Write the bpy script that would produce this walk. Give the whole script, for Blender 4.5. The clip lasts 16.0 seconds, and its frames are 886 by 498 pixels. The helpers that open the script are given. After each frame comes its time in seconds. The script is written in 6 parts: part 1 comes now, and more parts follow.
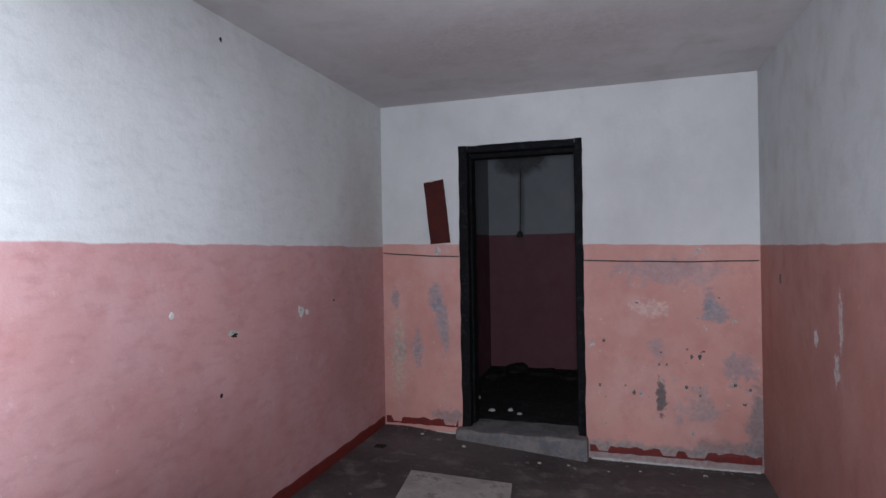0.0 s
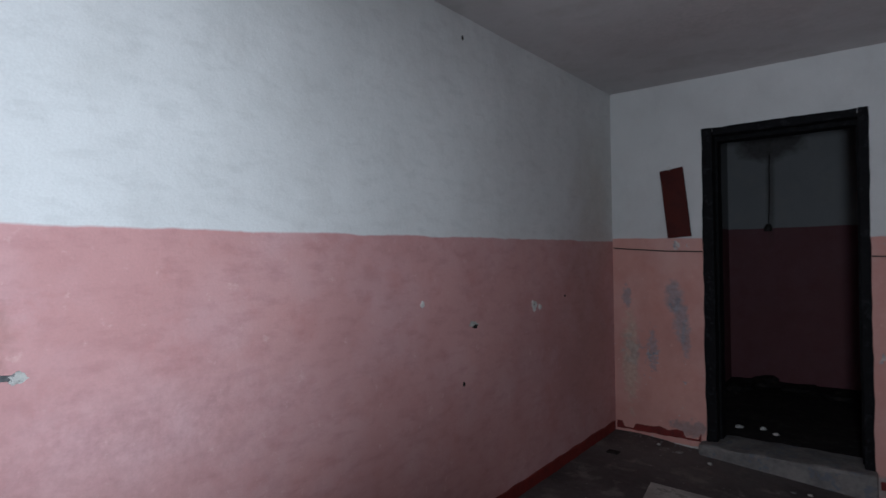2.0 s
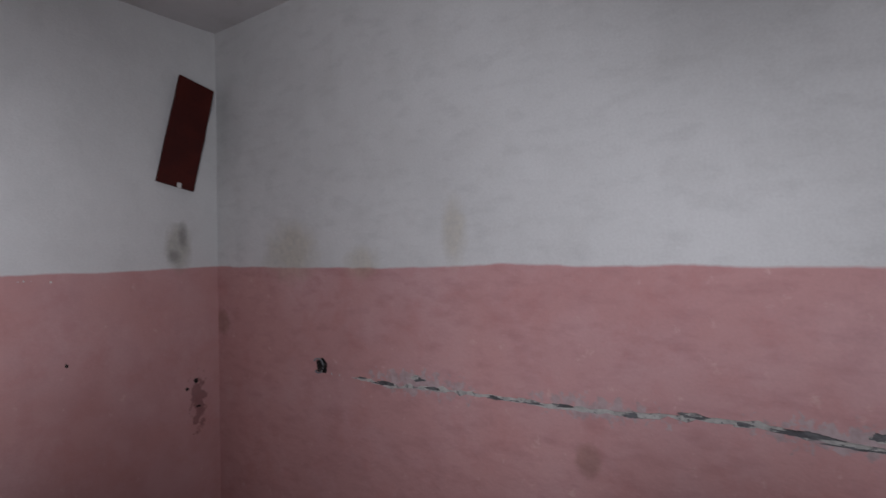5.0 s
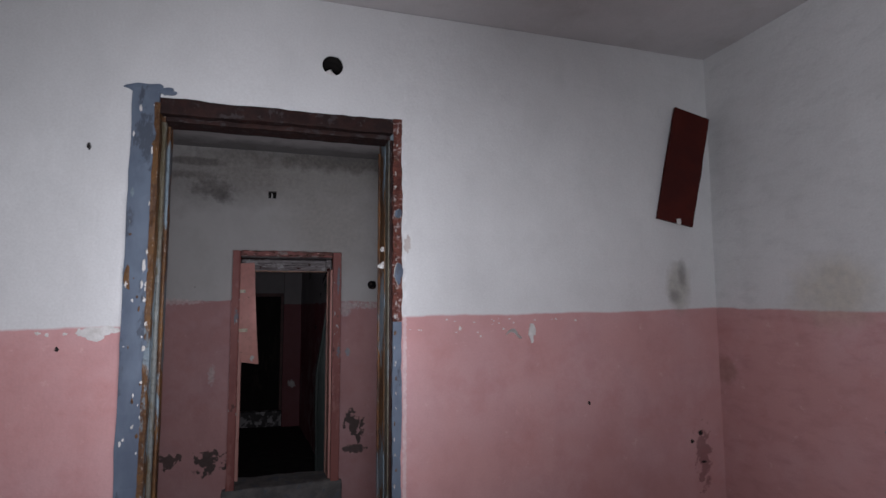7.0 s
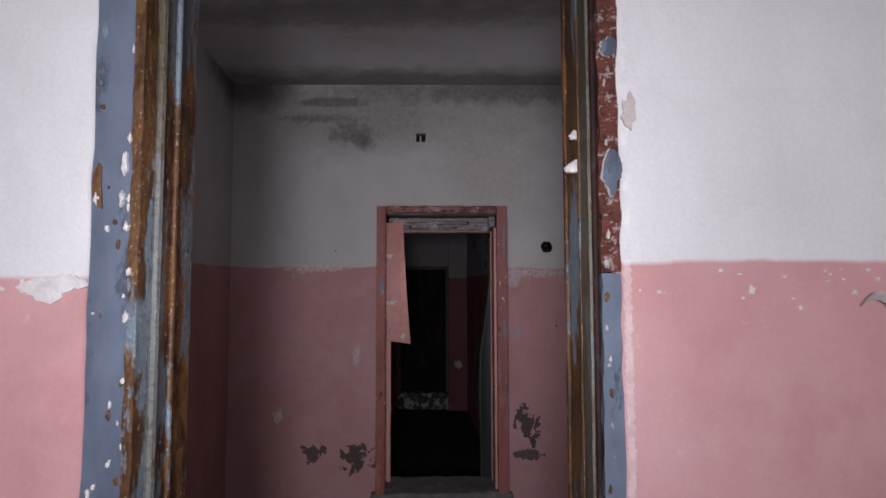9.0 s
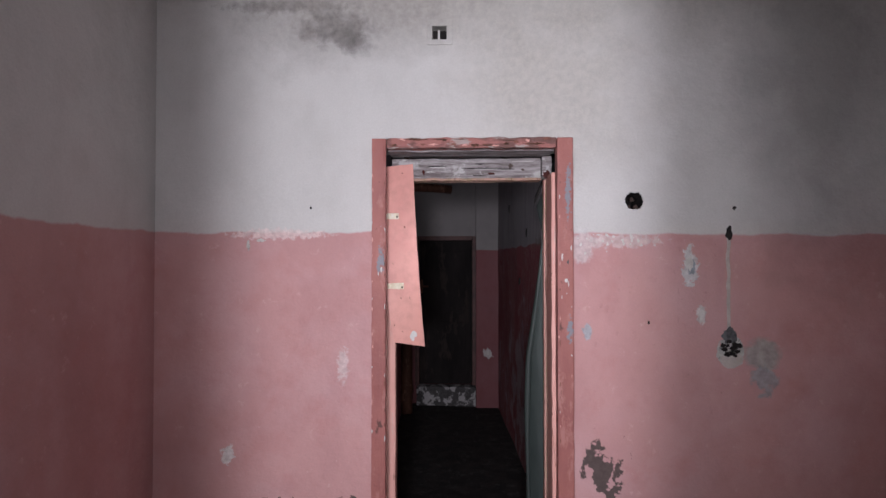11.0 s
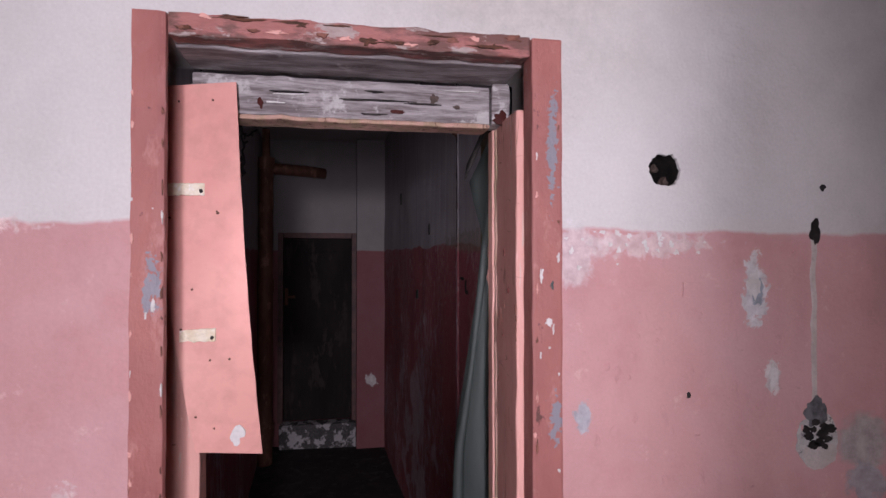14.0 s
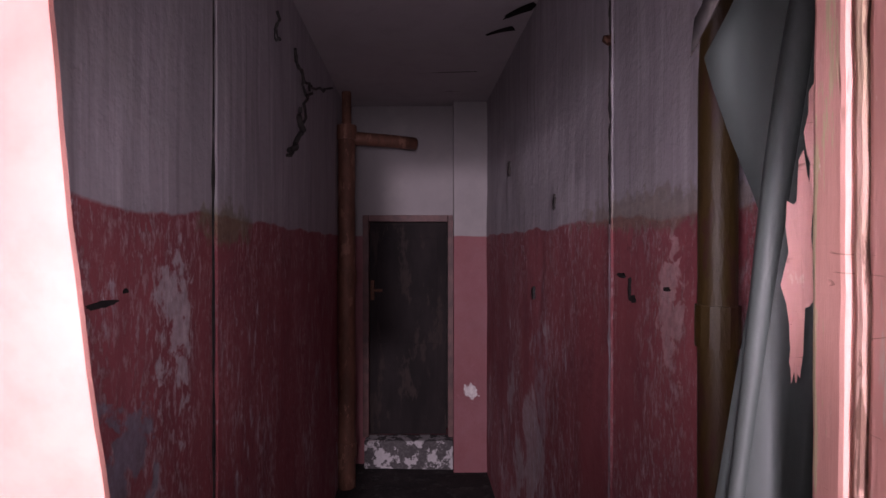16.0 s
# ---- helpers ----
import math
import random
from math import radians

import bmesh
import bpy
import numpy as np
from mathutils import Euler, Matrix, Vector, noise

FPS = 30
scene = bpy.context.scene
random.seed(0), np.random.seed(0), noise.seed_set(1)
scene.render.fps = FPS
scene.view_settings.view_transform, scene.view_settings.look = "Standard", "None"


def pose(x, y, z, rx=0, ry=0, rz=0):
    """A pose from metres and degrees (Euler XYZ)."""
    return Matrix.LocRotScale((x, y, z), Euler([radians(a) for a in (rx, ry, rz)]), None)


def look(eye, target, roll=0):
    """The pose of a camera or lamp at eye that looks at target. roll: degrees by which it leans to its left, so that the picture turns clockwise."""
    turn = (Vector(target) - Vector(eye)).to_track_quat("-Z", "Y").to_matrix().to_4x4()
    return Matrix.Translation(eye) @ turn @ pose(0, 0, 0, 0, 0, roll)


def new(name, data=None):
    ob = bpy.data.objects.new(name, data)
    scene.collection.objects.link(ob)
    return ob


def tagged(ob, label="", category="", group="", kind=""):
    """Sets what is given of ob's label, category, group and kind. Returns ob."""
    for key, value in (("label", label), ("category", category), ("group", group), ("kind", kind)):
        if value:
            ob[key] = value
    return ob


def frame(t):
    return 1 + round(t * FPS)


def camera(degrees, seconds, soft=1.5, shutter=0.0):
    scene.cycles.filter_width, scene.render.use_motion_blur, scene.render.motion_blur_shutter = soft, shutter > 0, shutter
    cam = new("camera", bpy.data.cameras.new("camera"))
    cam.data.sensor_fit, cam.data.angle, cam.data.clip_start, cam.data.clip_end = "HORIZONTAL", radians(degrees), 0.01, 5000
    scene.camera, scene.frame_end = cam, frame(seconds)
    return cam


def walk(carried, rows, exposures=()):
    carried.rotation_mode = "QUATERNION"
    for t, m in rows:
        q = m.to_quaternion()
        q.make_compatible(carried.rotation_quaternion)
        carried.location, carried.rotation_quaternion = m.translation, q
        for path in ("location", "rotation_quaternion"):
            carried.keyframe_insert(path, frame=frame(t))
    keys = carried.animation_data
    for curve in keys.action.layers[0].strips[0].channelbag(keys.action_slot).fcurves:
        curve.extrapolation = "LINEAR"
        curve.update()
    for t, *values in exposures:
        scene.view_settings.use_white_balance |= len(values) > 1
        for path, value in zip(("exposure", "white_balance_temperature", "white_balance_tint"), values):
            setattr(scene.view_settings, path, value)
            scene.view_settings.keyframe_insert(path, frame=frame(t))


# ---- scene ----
cam = camera(76.1, 16.0, shutter=0.12)
PATH = [
    (0, (0.397, -2.579, 1.383), (0.997, -4.487, 1.383), -1.0),
    (0.5, (0.461, -2.552, 1.37), (1.086, -4.451, 1.376), -0.7),
    (1, (0.503, -2.531, 1.381), (1.254, -4.385, 1.381), -0.7),
    (1.5, (0.535, -2.551, 1.356), (1.499, -4.304, 1.367), -1.0),
    (2, (0.581, -2.59, 1.355), (1.815, -4.164, 1.364), -1.0),
    (2.5, (0.589, -2.590, 1.388), (2.138, -3.856, 1.375), -0.4),
    (3, (0.558, -2.600, 1.279), (2.362, -3.455, 1.403), -2.0),
    (3.5, (0.588, -2.589, 1.291), (2.553, -2.939, 1.414), -0.7),
    (4, (0.646, -2.434, 1.351), (2.644, -2.356, 1.413), 0.2),
    (4.5, (0.674, -2.345, 1.418), (2.580, -1.741, 1.432), 0.0),
    (5, (0.748, -2.288, 1.470), (2.368, -1.116, 1.511), -1.2),
    (5.2, (0.745, -2.257, 1.480), (2.262, -0.942, 1.560), -1.1),
    (7.3, (0.438, -1.769, 1.476), (0.916, 0.163, 1.673), -0.3),
    (7.5, (0.462, -1.696, 1.463), (0.866, 0.253, 1.657), -0.3),
    (8, (0.573, -1.471, 1.422), (0.789, 0.509, 1.604), -0.3),
    (8.5, (0.623, -1.241, 1.401), (0.695, 0.752, 1.557), -0.0),
    (9, (0.609, -0.896, 1.406), (0.618, 1.1, 1.538), -0.1),
    (9.5, (0.614, -0.565, 1.426), (0.581, 1.433, 1.521), 0.2),
    (10, (0.596, -0.247, 1.416), (0.532, 1.751, 1.491), 0.1),
    (10.2, (0.588, -0.154, 1.414), (0.512, 1.844, 1.48), -0.0),
    (12.3, (0.59, 0.886, 1.437), (0.53, 2.885, 1.456), 0.0),
    (12.5, (0.62, 0.927, 1.446), (0.599, 2.927, 1.467), 0.0),
    (13, (0.681, 1.045, 1.469), (0.848, 3.038, 1.496), -0.1),
    (13.5, (0.641, 1.236, 1.468), (0.971, 3.208, 1.495), -0.0),
    (14, (0.583, 1.419, 1.46), (0.937, 3.387, 1.488), -0.0),
    (14.3, (0.615, 1.547, 1.467), (0.938, 3.521, 1.475), -0.3),
    (14.5, (0.631, 1.64, 1.453), (0.923, 3.619, 1.475), -0.1),
    (15, (0.654, 1.837, 1.428), (0.788, 3.832, 1.444), -0.2),
    (15.5, (0.607, 2.096, 1.439), (0.65, 4.096, 1.442), -0.1),
    (16, (0.621, 2.252, 1.446), (0.629, 4.252, 1.434), 0.0),
]
walk(cam, [(t, look(eye, target, roll)) for t, eye, target, roll in PATH],
     exposures=[(0.0, 1.5, 6050, 4), (1.0, 1.15, 6000, 3), (1.5, 0.75, 5900, 2), (2.0, 0.35, 5950, 0), (2.5, 0.0, 5950, 1), (3.0, -0.45, 5850, 4), (3.5, -0.75, 5950, 6),
                (4.0, -0.95, 6200, 8), (5.2, -0.7, 6600, 10), (7.3, -0.6, 6500, 10), (8.0, -0.6, 6500, 12), (9.0, -0.1, 6700, 15), (9.5, 0.2, 6850, 21), (10.0, 1.0, 6800, 18),
                (12.3, 1.75, 6450, 10), (13.0, 1.6, 6400, 13), (14.0, 1.8, 6750, 23), (14.5, 1.95, 6850, 28), (15.0, 2.2, 6950, 33), (15.5, 2.65, 6900, 36), (16.0, 2.95, 7000, 38)])

# ---- light: the rooms are shut; seven fixed white spots, all lit together, stand in for carried torchlight ----
world = bpy.data.worlds.new("sky")
scene.world = world
world.use_nodes = True
sky = world.node_tree.nodes.new("ShaderNodeTexSky")
sky.sky_type = "NISHITA"
sky.sun_disc = False
sky.sun_elevation = radians(35)
sky.sun_rotation = radians(200)
world.node_tree.nodes["Background"].inputs["Strength"].default_value = 0.1
world.node_tree.links.new(sky.outputs[0], world.node_tree.nodes["Background"].inputs["Color"])


def torch_stand_in(at, aim, spread, watts, size=0.1):
    """A fixed soft white spot that stands in for carried torchlight near one point of the walk."""
    data = bpy.data.lights.new("torch_stand_in", "SPOT")
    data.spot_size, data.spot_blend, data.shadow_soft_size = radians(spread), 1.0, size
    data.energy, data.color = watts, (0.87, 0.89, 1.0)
    lamp = new("torch_stand_in", data)
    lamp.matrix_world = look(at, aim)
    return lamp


torch_stand_in((0.42, -2.60, 1.38), (0.85, -6.70, 1.45), 100, 100)
torch_stand_in((0.50, -2.55, 1.35), (2.20, -3.10, 1.45), 90, 122)
torch_stand_in((0.62, -2.20, 1.44), (2.20, -1.08, 1.52), 92, 122)
torch_stand_in((0.50, -1.60, 1.45), (0.42, 0.00, 1.50), 100, 135, 0.14)
torch_stand_in((0.56, -0.40, 1.42), (0.15, 2.50, 1.50), 124, 16)
torch_stand_in((0.55, 0.85, 1.45), (1.00, 2.50, 1.45), 122, 15)
# Added just ahead of the walk's end, to light the corridor alone
torch_stand_in((0.62, 2.40, 1.45), (0.54, 6.20, 1.50), 104, 4.8)


# ---- materials ----
class Nodes:
    """Short ways to wire a node material."""

    def __init__(self, name, rough=0.8, metal=0.0, spec=0.3):
        self.mat = bpy.data.materials.new(name)
        self.mat.use_nodes = True
        self.tree = self.mat.node_tree
        self.bsdf = self.tree.nodes["Principled BSDF"]
        self.bsdf.inputs["Roughness"].default_value = rough
        self.bsdf.inputs["Metallic"].default_value = metal
        self.bsdf.inputs["Specular IOR Level"].default_value = spec
        geo = self.tree.nodes.new("ShaderNodeNewGeometry")
        self.pos = geo.outputs["Position"]
        sep = self.tree.nodes.new("ShaderNodeSeparateXYZ")
        self.tree.links.new(self.pos, sep.inputs[0])
        self.x, self.y, self.z = sep.outputs

    def put(self, socket, value):
        if isinstance(value, bpy.types.NodeSocket):
            self.tree.links.new(value, socket)
        elif isinstance(value, tuple):
            socket.default_value = (*value, 1.0) if len(value) == 3 and len(socket.default_value) == 4 else value
        else:
            socket.default_value = value

    def math(self, op, a, b=0.0, clamp=False):
        n = self.tree.nodes.new("ShaderNodeMath")
        n.operation, n.use_clamp = op, clamp
        self.put(n.inputs[0], a)
        self.put(n.inputs[1], b)
        return n.outputs[0]

    def mix(self, fac, a, b):
        n = self.tree.nodes.new("ShaderNodeMix")
        n.data_type = "RGBA"
        self.put(n.inputs[0], fac)
        self.put(n.inputs[6], a)
        self.put(n.inputs[7], b)
        return n.outputs[2]

    def scaled(self, sx, sy, sz, at=(0, 0, 0)):
        n = self.tree.nodes.new("ShaderNodeMapping")
        self.tree.links.new(self.pos, n.inputs[0])
        n.inputs["Scale"].default_value = (sx, sy, sz)
        n.inputs["Location"].default_value = at
        return n.outputs[0]

    def noise(self, scale, detail=4.0, rough=0.55, vec=None, warp=0.0):
        n = self.tree.nodes.new("ShaderNodeTexNoise")
        self.tree.links.new(vec or self.pos, n.inputs["Vector"])
        n.inputs["Scale"].default_value = scale
        n.inputs["Detail"].default_value = detail
        n.inputs["Roughness"].default_value = rough
        n.inputs["Distortion"].default_value = warp
        return n.outputs["Fac"]

    def span(self, v, lo, hi, a=0.0, b=1.0):
        n = self.tree.nodes.new("ShaderNodeMapRange")
        self.put(n.inputs[0], v)
        for i, k in enumerate((lo, hi, a, b)):
            n.inputs[i + 1].default_value = k
        return n.outputs[0]

    def blob(self, at, size, ragged=0.6, soft=0.5):
        """1 inside a ragged spot at that place, 0 outside."""
        total = None
        for c, p, s in zip((self.x, self.y, self.z), at, size):
            d = self.math("MULTIPLY", self.math("SUBTRACT", c, p), 1.0 / s)
            d = self.math("MULTIPLY", d, d)
            total = d if total is None else self.math("ADD", total, d)
        r = self.math("SQRT", total)
        low = sorted(size)[0]
        n = self.noise(max(4.0, min(90.0, 1.0 / low)), 6.0, 0.6, warp=0.4)
        r = self.math("ADD", r, self.math("MULTIPLY", self.math("SUBTRACT", n, 0.5), (3.4 if soft < 0.55 else 2.6) * ragged))
        return self.span(r, 1.0 + soft * 0.5, 1.0 - soft * 0.5)

    def bump(self, height, strength=0.3, distance=0.01):
        n = self.tree.nodes.new("ShaderNodeBump")
        n.inputs["Strength"].default_value = strength
        n.inputs["Distance"].default_value = distance
        self.put(n.inputs["Height"], height)
        self.tree.links.new(n.outputs[0], self.bsdf.inputs["Normal"])

    def color(self, c):
        self.put(self.bsdf.inputs["Base Color"], c)
        return self.mat

    def rough(self, v):
        self.put(self.bsdf.inputs["Roughness"], v)


WHITE = (0.66, 0.66, 0.65)
PINK = (0.54, 0.295, 0.283)
GREY_BLUE = (0.23, 0.27, 0.31)
PLASTER = (0.56, 0.55, 0.53)


def painted_wall(name, dado, white=WHITE, pink=PINK, peel=0.0, streak=0.0, dirt=0.25, spots=(), peel_color=GREY_BLUE, edge=0.012, grain_z=0.7, flakes=0.0, relief=0.35, slope_x=0.0, slope_y=0.0):
    """Whitewash over a painted dado, with a hand-cut line between. spots: (place, size, colour, strength, ragged, soft)."""
    m = Nodes(name, 0.75)
    big = m.noise(0.9, 4, 0.6)
    mid = m.noise(4.5, 5, 0.6)
    fine = m.noise(38, 4, 0.6)
    grain = m.noise(150, 2, 0.5)
    brush = m.noise(9, 4, 0.6, m.scaled(1, 1, grain_z))
    w = m.mix(m.span(big, 0.35, 0.7), white, tuple(c * 0.86 for c in white))
    w = m.mix(m.span(mid, 0.5, 0.8, 0, dirt), w, (0.36, 0.34, 0.31))
    w = m.mix(m.span(brush, 0.5, 0.75, 0, 0.25 + streak), w, tuple(c * 0.72 for c in white))
    p = m.mix(m.span(big, 0.35, 0.7), pink, (pink[0] * 0.82, pink[1] * 0.78, pink[2] * 0.8))
    p = m.mix(m.span(m.noise(2.3, 4, 0.6), 0.45, 0.75, 0, 0.6), p, (pink[0] * 1.06, pink[1] * 1.28, pink[2] * 1.38))
    p = m.mix(m.span(brush, 0.48, 0.72, 0, 0.3 + streak), p, (pink[0] * 0.7, pink[1] * 0.62, pink[2] * 0.66))
    p = m.mix(m.span(m.noise(21, 5, 0.7), 0.62, 0.72, 0, 0.45), p, (pink[0] * 1.2, pink[1] * 1.5, pink[2] * 1.45))
    p = m.mix(m.span(m.noise(6.5, 6, 0.7, m.scaled(1, 1, 1, (8, 3, 5))), 0.5, 0.74, 0, 0.45), p, (pink[0] * 0.8, pink[1] * 0.6, pink[2] * 0.6))
    w = m.mix(m.span(m.noise(1.7, 6, 0.65, m.scaled(1, 1, 0.6, (1, 9, 4))), 0.5, 0.72, 0, 0.3), w, tuple(c * 0.66 for c in white))
    if peel:
        flake = m.span(m.noise(5.5, 7, 0.68, m.scaled(1, 1, 0.7)), 0.66 - peel, 0.675 - peel)
        p = m.mix(m.math("MULTIPLY", flake, 0.85), p, m.mix(m.span(fine, 0.4, 0.6), peel_color, PLASTER))
        chip = m.span(m.noise(16, 6, 0.7), 0.70 - peel * 0.5, 0.71 - peel * 0.5)
        p = m.mix(m.math("MULTIPLY", chip, 0.8), p, PLASTER)
    line = m.math("ADD", m.z, m.math("MULTIPLY", m.math("SUBTRACT", m.noise(3.2, 5, 0.6), 0.5), edge * 3))
    if slope_x or slope_y:
        line = m.math("SUBTRACT", line, m.math("ADD", m.math("MULTIPLY", m.x, slope_x), m.math("MULTIPLY", m.y, slope_y)))
    if flakes:
        zone = m.span(m.noise(2.1, 5, 0.65, m.scaled(1, 1, 0.6, (3, 1, 6))), 0.47, 0.60)
        drip = m.noise(24, 9, 0.78, m.scaled(1, 1, 0.38, (2, 7, 1)))
        low = m.span(m.z, dado, dado - 1.2, 0.0, 0.10)
        bare = m.math("MULTIPLY", m.span(m.math("ADD", drip, low), 0.58, 0.66), zone)
        p = m.mix(m.math("MULTIPLY", bare, flakes), p, m.mix(m.span(fine, 0.4, 0.6), (0.55, 0.5, 0.52), (0.36, 0.31, 0.35)))
        p = m.mix(m.span(m.noise(3.1, 6, 0.7), 0.5, 0.7, 0, 0.6), p, (pink[0] * 0.55, pink[1] * 0.45, pink[2] * 0.6))
    rub = None
    if flakes:
        patchy = m.span(m.noise(2.6, 6, 0.68, m.scaled(1, 1, 0.5, (4, 4, 8))), 0.47, 0.62)
        rub = m.math("MULTIPLY", m.span(m.noise(60, 8, 0.76, m.scaled(1, 1, 0.45, (1, 5, 3))), 0.50, 0.62), patchy)
        p = m.mix(m.math("MULTIPLY", rub, 0.75), p, (0.56, 0.45, 0.47))
        scab = m.math("MULTIPLY", m.span(m.noise(30, 6, 0.7, m.scaled(1, 1, 0.8, (9, 5, 2))), 0.62, 0.65), m.span(m.noise(4, 4, 0.6), 0.45, 0.6))
        p = m.mix(m.math("MULTIPLY", scab, 0.8), p, (pink[0] * 0.28, pink[1] * 0.22, pink[2] * 0.25))
        speck = m.span(m.noise(70, 7, 0.72, m.scaled(1, 1, 0.5, (7, 7, 1))), 0.56, 0.64, 0, 0.5)
        p = m.mix(m.math("MULTIPLY", speck, m.span(m.noise(1.4, 4, 0.6, m.scaled(1, 1, 0.7, (6, 2, 9))), 0.4, 0.6)), p, (0.52, 0.40, 0.43))
        wash = m.noise(26, 5, 0.65, m.scaled(1, 1, 0.06, (5, 2, 2)))
        w = m.mix(m.span(wash, 0.5, 0.68, 0, 0.65), w, tuple(k * 1.3 for k in white))
        w = m.mix(m.span(m.noise(31, 5, 0.65, m.scaled(1, 1, 0.05, (1, 8, 2))), 0.52, 0.7, 0, 0.6), w, tuple(k * 0.5 for k in white))
    c = m.mix(m.span(line, dado - 0.004, dado + 0.004), p, w)
    for at, size, colour, strength, ragged, soft in spots:
        tone = m.mix(m.span(fine, 0.35, 0.65), tuple(k * 0.72 for k in colour), tuple(min(0.8, k * 1.18) for k in colour))
        c = m.mix(m.math("MULTIPLY", m.blob(at, size, ragged, soft), strength), c, tone)
    c = m.mix(m.span(grain, 0.3, 0.7, 0, 0.1), c, (0.2, 0.17, 0.16))
    m.rough(m.span(mid, 0.3, 0.7, 0.62, 0.85))
    if rub:
        rub = m.math("MULTIPLY", rub, m.span(m.z, dado + 0.01, dado - 0.01))
        fine = m.math("ADD", fine, m.math("MULTIPLY", rub, 1.4))
    m.bump(m.math("ADD", m.math("MULTIPLY", mid, 1.2), m.math("ADD", m.math("MULTIPLY", fine, 0.25), m.math("MULTIPLY", grain, 0.06))), relief, 0.012)
    return m.color(c)


def simple(name, a, b, scale=6.0, rough=0.7, metal=0.0, spec=0.3, bump=0.2, c=None, stretch=(1, 1, 1), lo=0.42, hi=0.62, depth=0.004):
    """Two tones and an optional third, broken up at two scales."""
    m = Nodes(name, rough, metal, spec)
    vec = m.scaled(*stretch)
    n1, n2 = m.noise(scale, 6, 0.65, vec), m.noise(scale * 6, 4, 0.6, vec)
    col = m.mix(m.span(n1, lo, hi), a, b)
    if c:
        col = m.mix(m.span(m.noise(scale * 1.7, 7, 0.7, m.scaled(stretch[0], stretch[1], stretch[2], (3, 1, 7))), 0.56, 0.6, 0, 0.9), col, c)
    col = m.mix(m.span(n2, 0.45, 0.75, 0, 0.35), col, tuple(k * 0.55 for k in a))
    m.bump(m.math("ADD", n1, m.math("MULTIPLY", n2, 0.4)), bump, depth)
    return m.color(col)


# ---- mesh helpers ----
def part(name, bm, material, parent=None, label=""):
    mesh = bpy.data.meshes.new(name)
    bm.to_mesh(mesh)
    bm.free()
    mesh.materials.append(material)
    ob = new(name, mesh)
    if parent is not None:
        ob.parent = parent
    if label:
        ob["label"] = label
    return ob


def empty(name, at=(0, 0, 0), turn=(0, 0, 0)):
    ob = new(name)
    ob.empty_display_size = 0.1
    ob.matrix_basis = pose(*at, *turn)
    return ob


def box(bm, lo, hi, bevel=0.0, rough=0.0, cuts=0):
    """A box from corner to corner, with worn edges if asked."""
    made = bmesh.ops.create_cube(bm, size=1.0)["verts"]
    for v in made:
        v.co = Vector([(lo[i] + hi[i]) / 2 + v.co[i] * (hi[i] - lo[i]) for i in range(3)])
    edges = list({e for v in made for e in v.link_edges})
    if bevel:
        out = bmesh.ops.bevel(bm, geom=edges, offset=bevel, segments=2, affect="EDGES", profile=0.6)
        made = list({v for f in out["faces"] for v in f.verts} | {v for v in made if v.is_valid})
    if cuts:
        edges = list({e for v in made for e in v.link_edges})
        long = sorted(edges, key=lambda e: -e.calc_length())
        top = long[0].calc_length()
        out = bmesh.ops.subdivide_edges(bm, edges=[e for e in edges if e.calc_length() > top * 0.7], cuts=cuts, use_grid_fill=True)
        made = list({v for v in made if v.is_valid} | {g for g in out["geom_inner"] if isinstance(g, bmesh.types.BMVert)})
    if rough:
        for v in made:
            v.co += Vector(noise.noise_vector(v.co * 23.0)) * rough
    return made


def tube(bm, points, radius, sides=10):
    """A pipe or cable along some points; radius may be a function of the way along."""
    pts = [Vector(p) for p in points]
    rings = []
    for i, p in enumerate(pts):
        d = (pts[min(i + 1, len(pts) - 1)] - pts[max(i - 1, 0)]).normalized()
        a = d.orthogonal().normalized() if abs(d.z) > 0.9 else d.cross(Vector((0, 0, 1))).normalized()
        b = d.cross(a).normalized()
        r = radius(i / max(1, len(pts) - 1)) if callable(radius) else radius
        rings.append([bm.verts.new(p + (a * math.cos(k * math.tau / sides) + b * math.sin(k * math.tau / sides)) * r) for k in range(sides)])
    for q, r in zip(rings, rings[1:]):
        for k in range(sides):
            bm.faces.new((q[k], q[(k + 1) % sides], r[(k + 1) % sides], r[k]))
    bm.faces.new(list(reversed(rings[0])))
    bm.faces.new(rings[-1])
    bmesh.ops.recalc_face_normals(bm, faces=bm.faces)


def smooth(a, b, n, sag=0.0, wobble=0.0, seed=0):
    """Points from a to b that sag and wobble."""
    a, b = Vector(a), Vector(b)
    out = []
    for i in range(n + 1):
        k = i / n
        p = a.lerp(b, k) + Vector((0, 0, -sag * 4 * k * (1 - k)))
        if wobble:
            p += Vector(noise.noise_vector(Vector((k * 4.0 + seed, seed * 3.1, 0.5)))) * wobble * min(1.0, 6 * k, 6 * (1 - k))
        out.append(p)
    return out


def steps(a, b, gap, extra):
    """Grid lines from a to b no further apart than gap, through the extra ones."""
    keys = sorted({a, b, *[e for e in extra if a < e < b]})
    out = []
    for p, q in zip(keys, keys[1:]):
        n = max(1, math.ceil((q - p) / gap))
        out += [p + (q - p) * i / n for i in range(n)]
    return out + [keys[-1]]


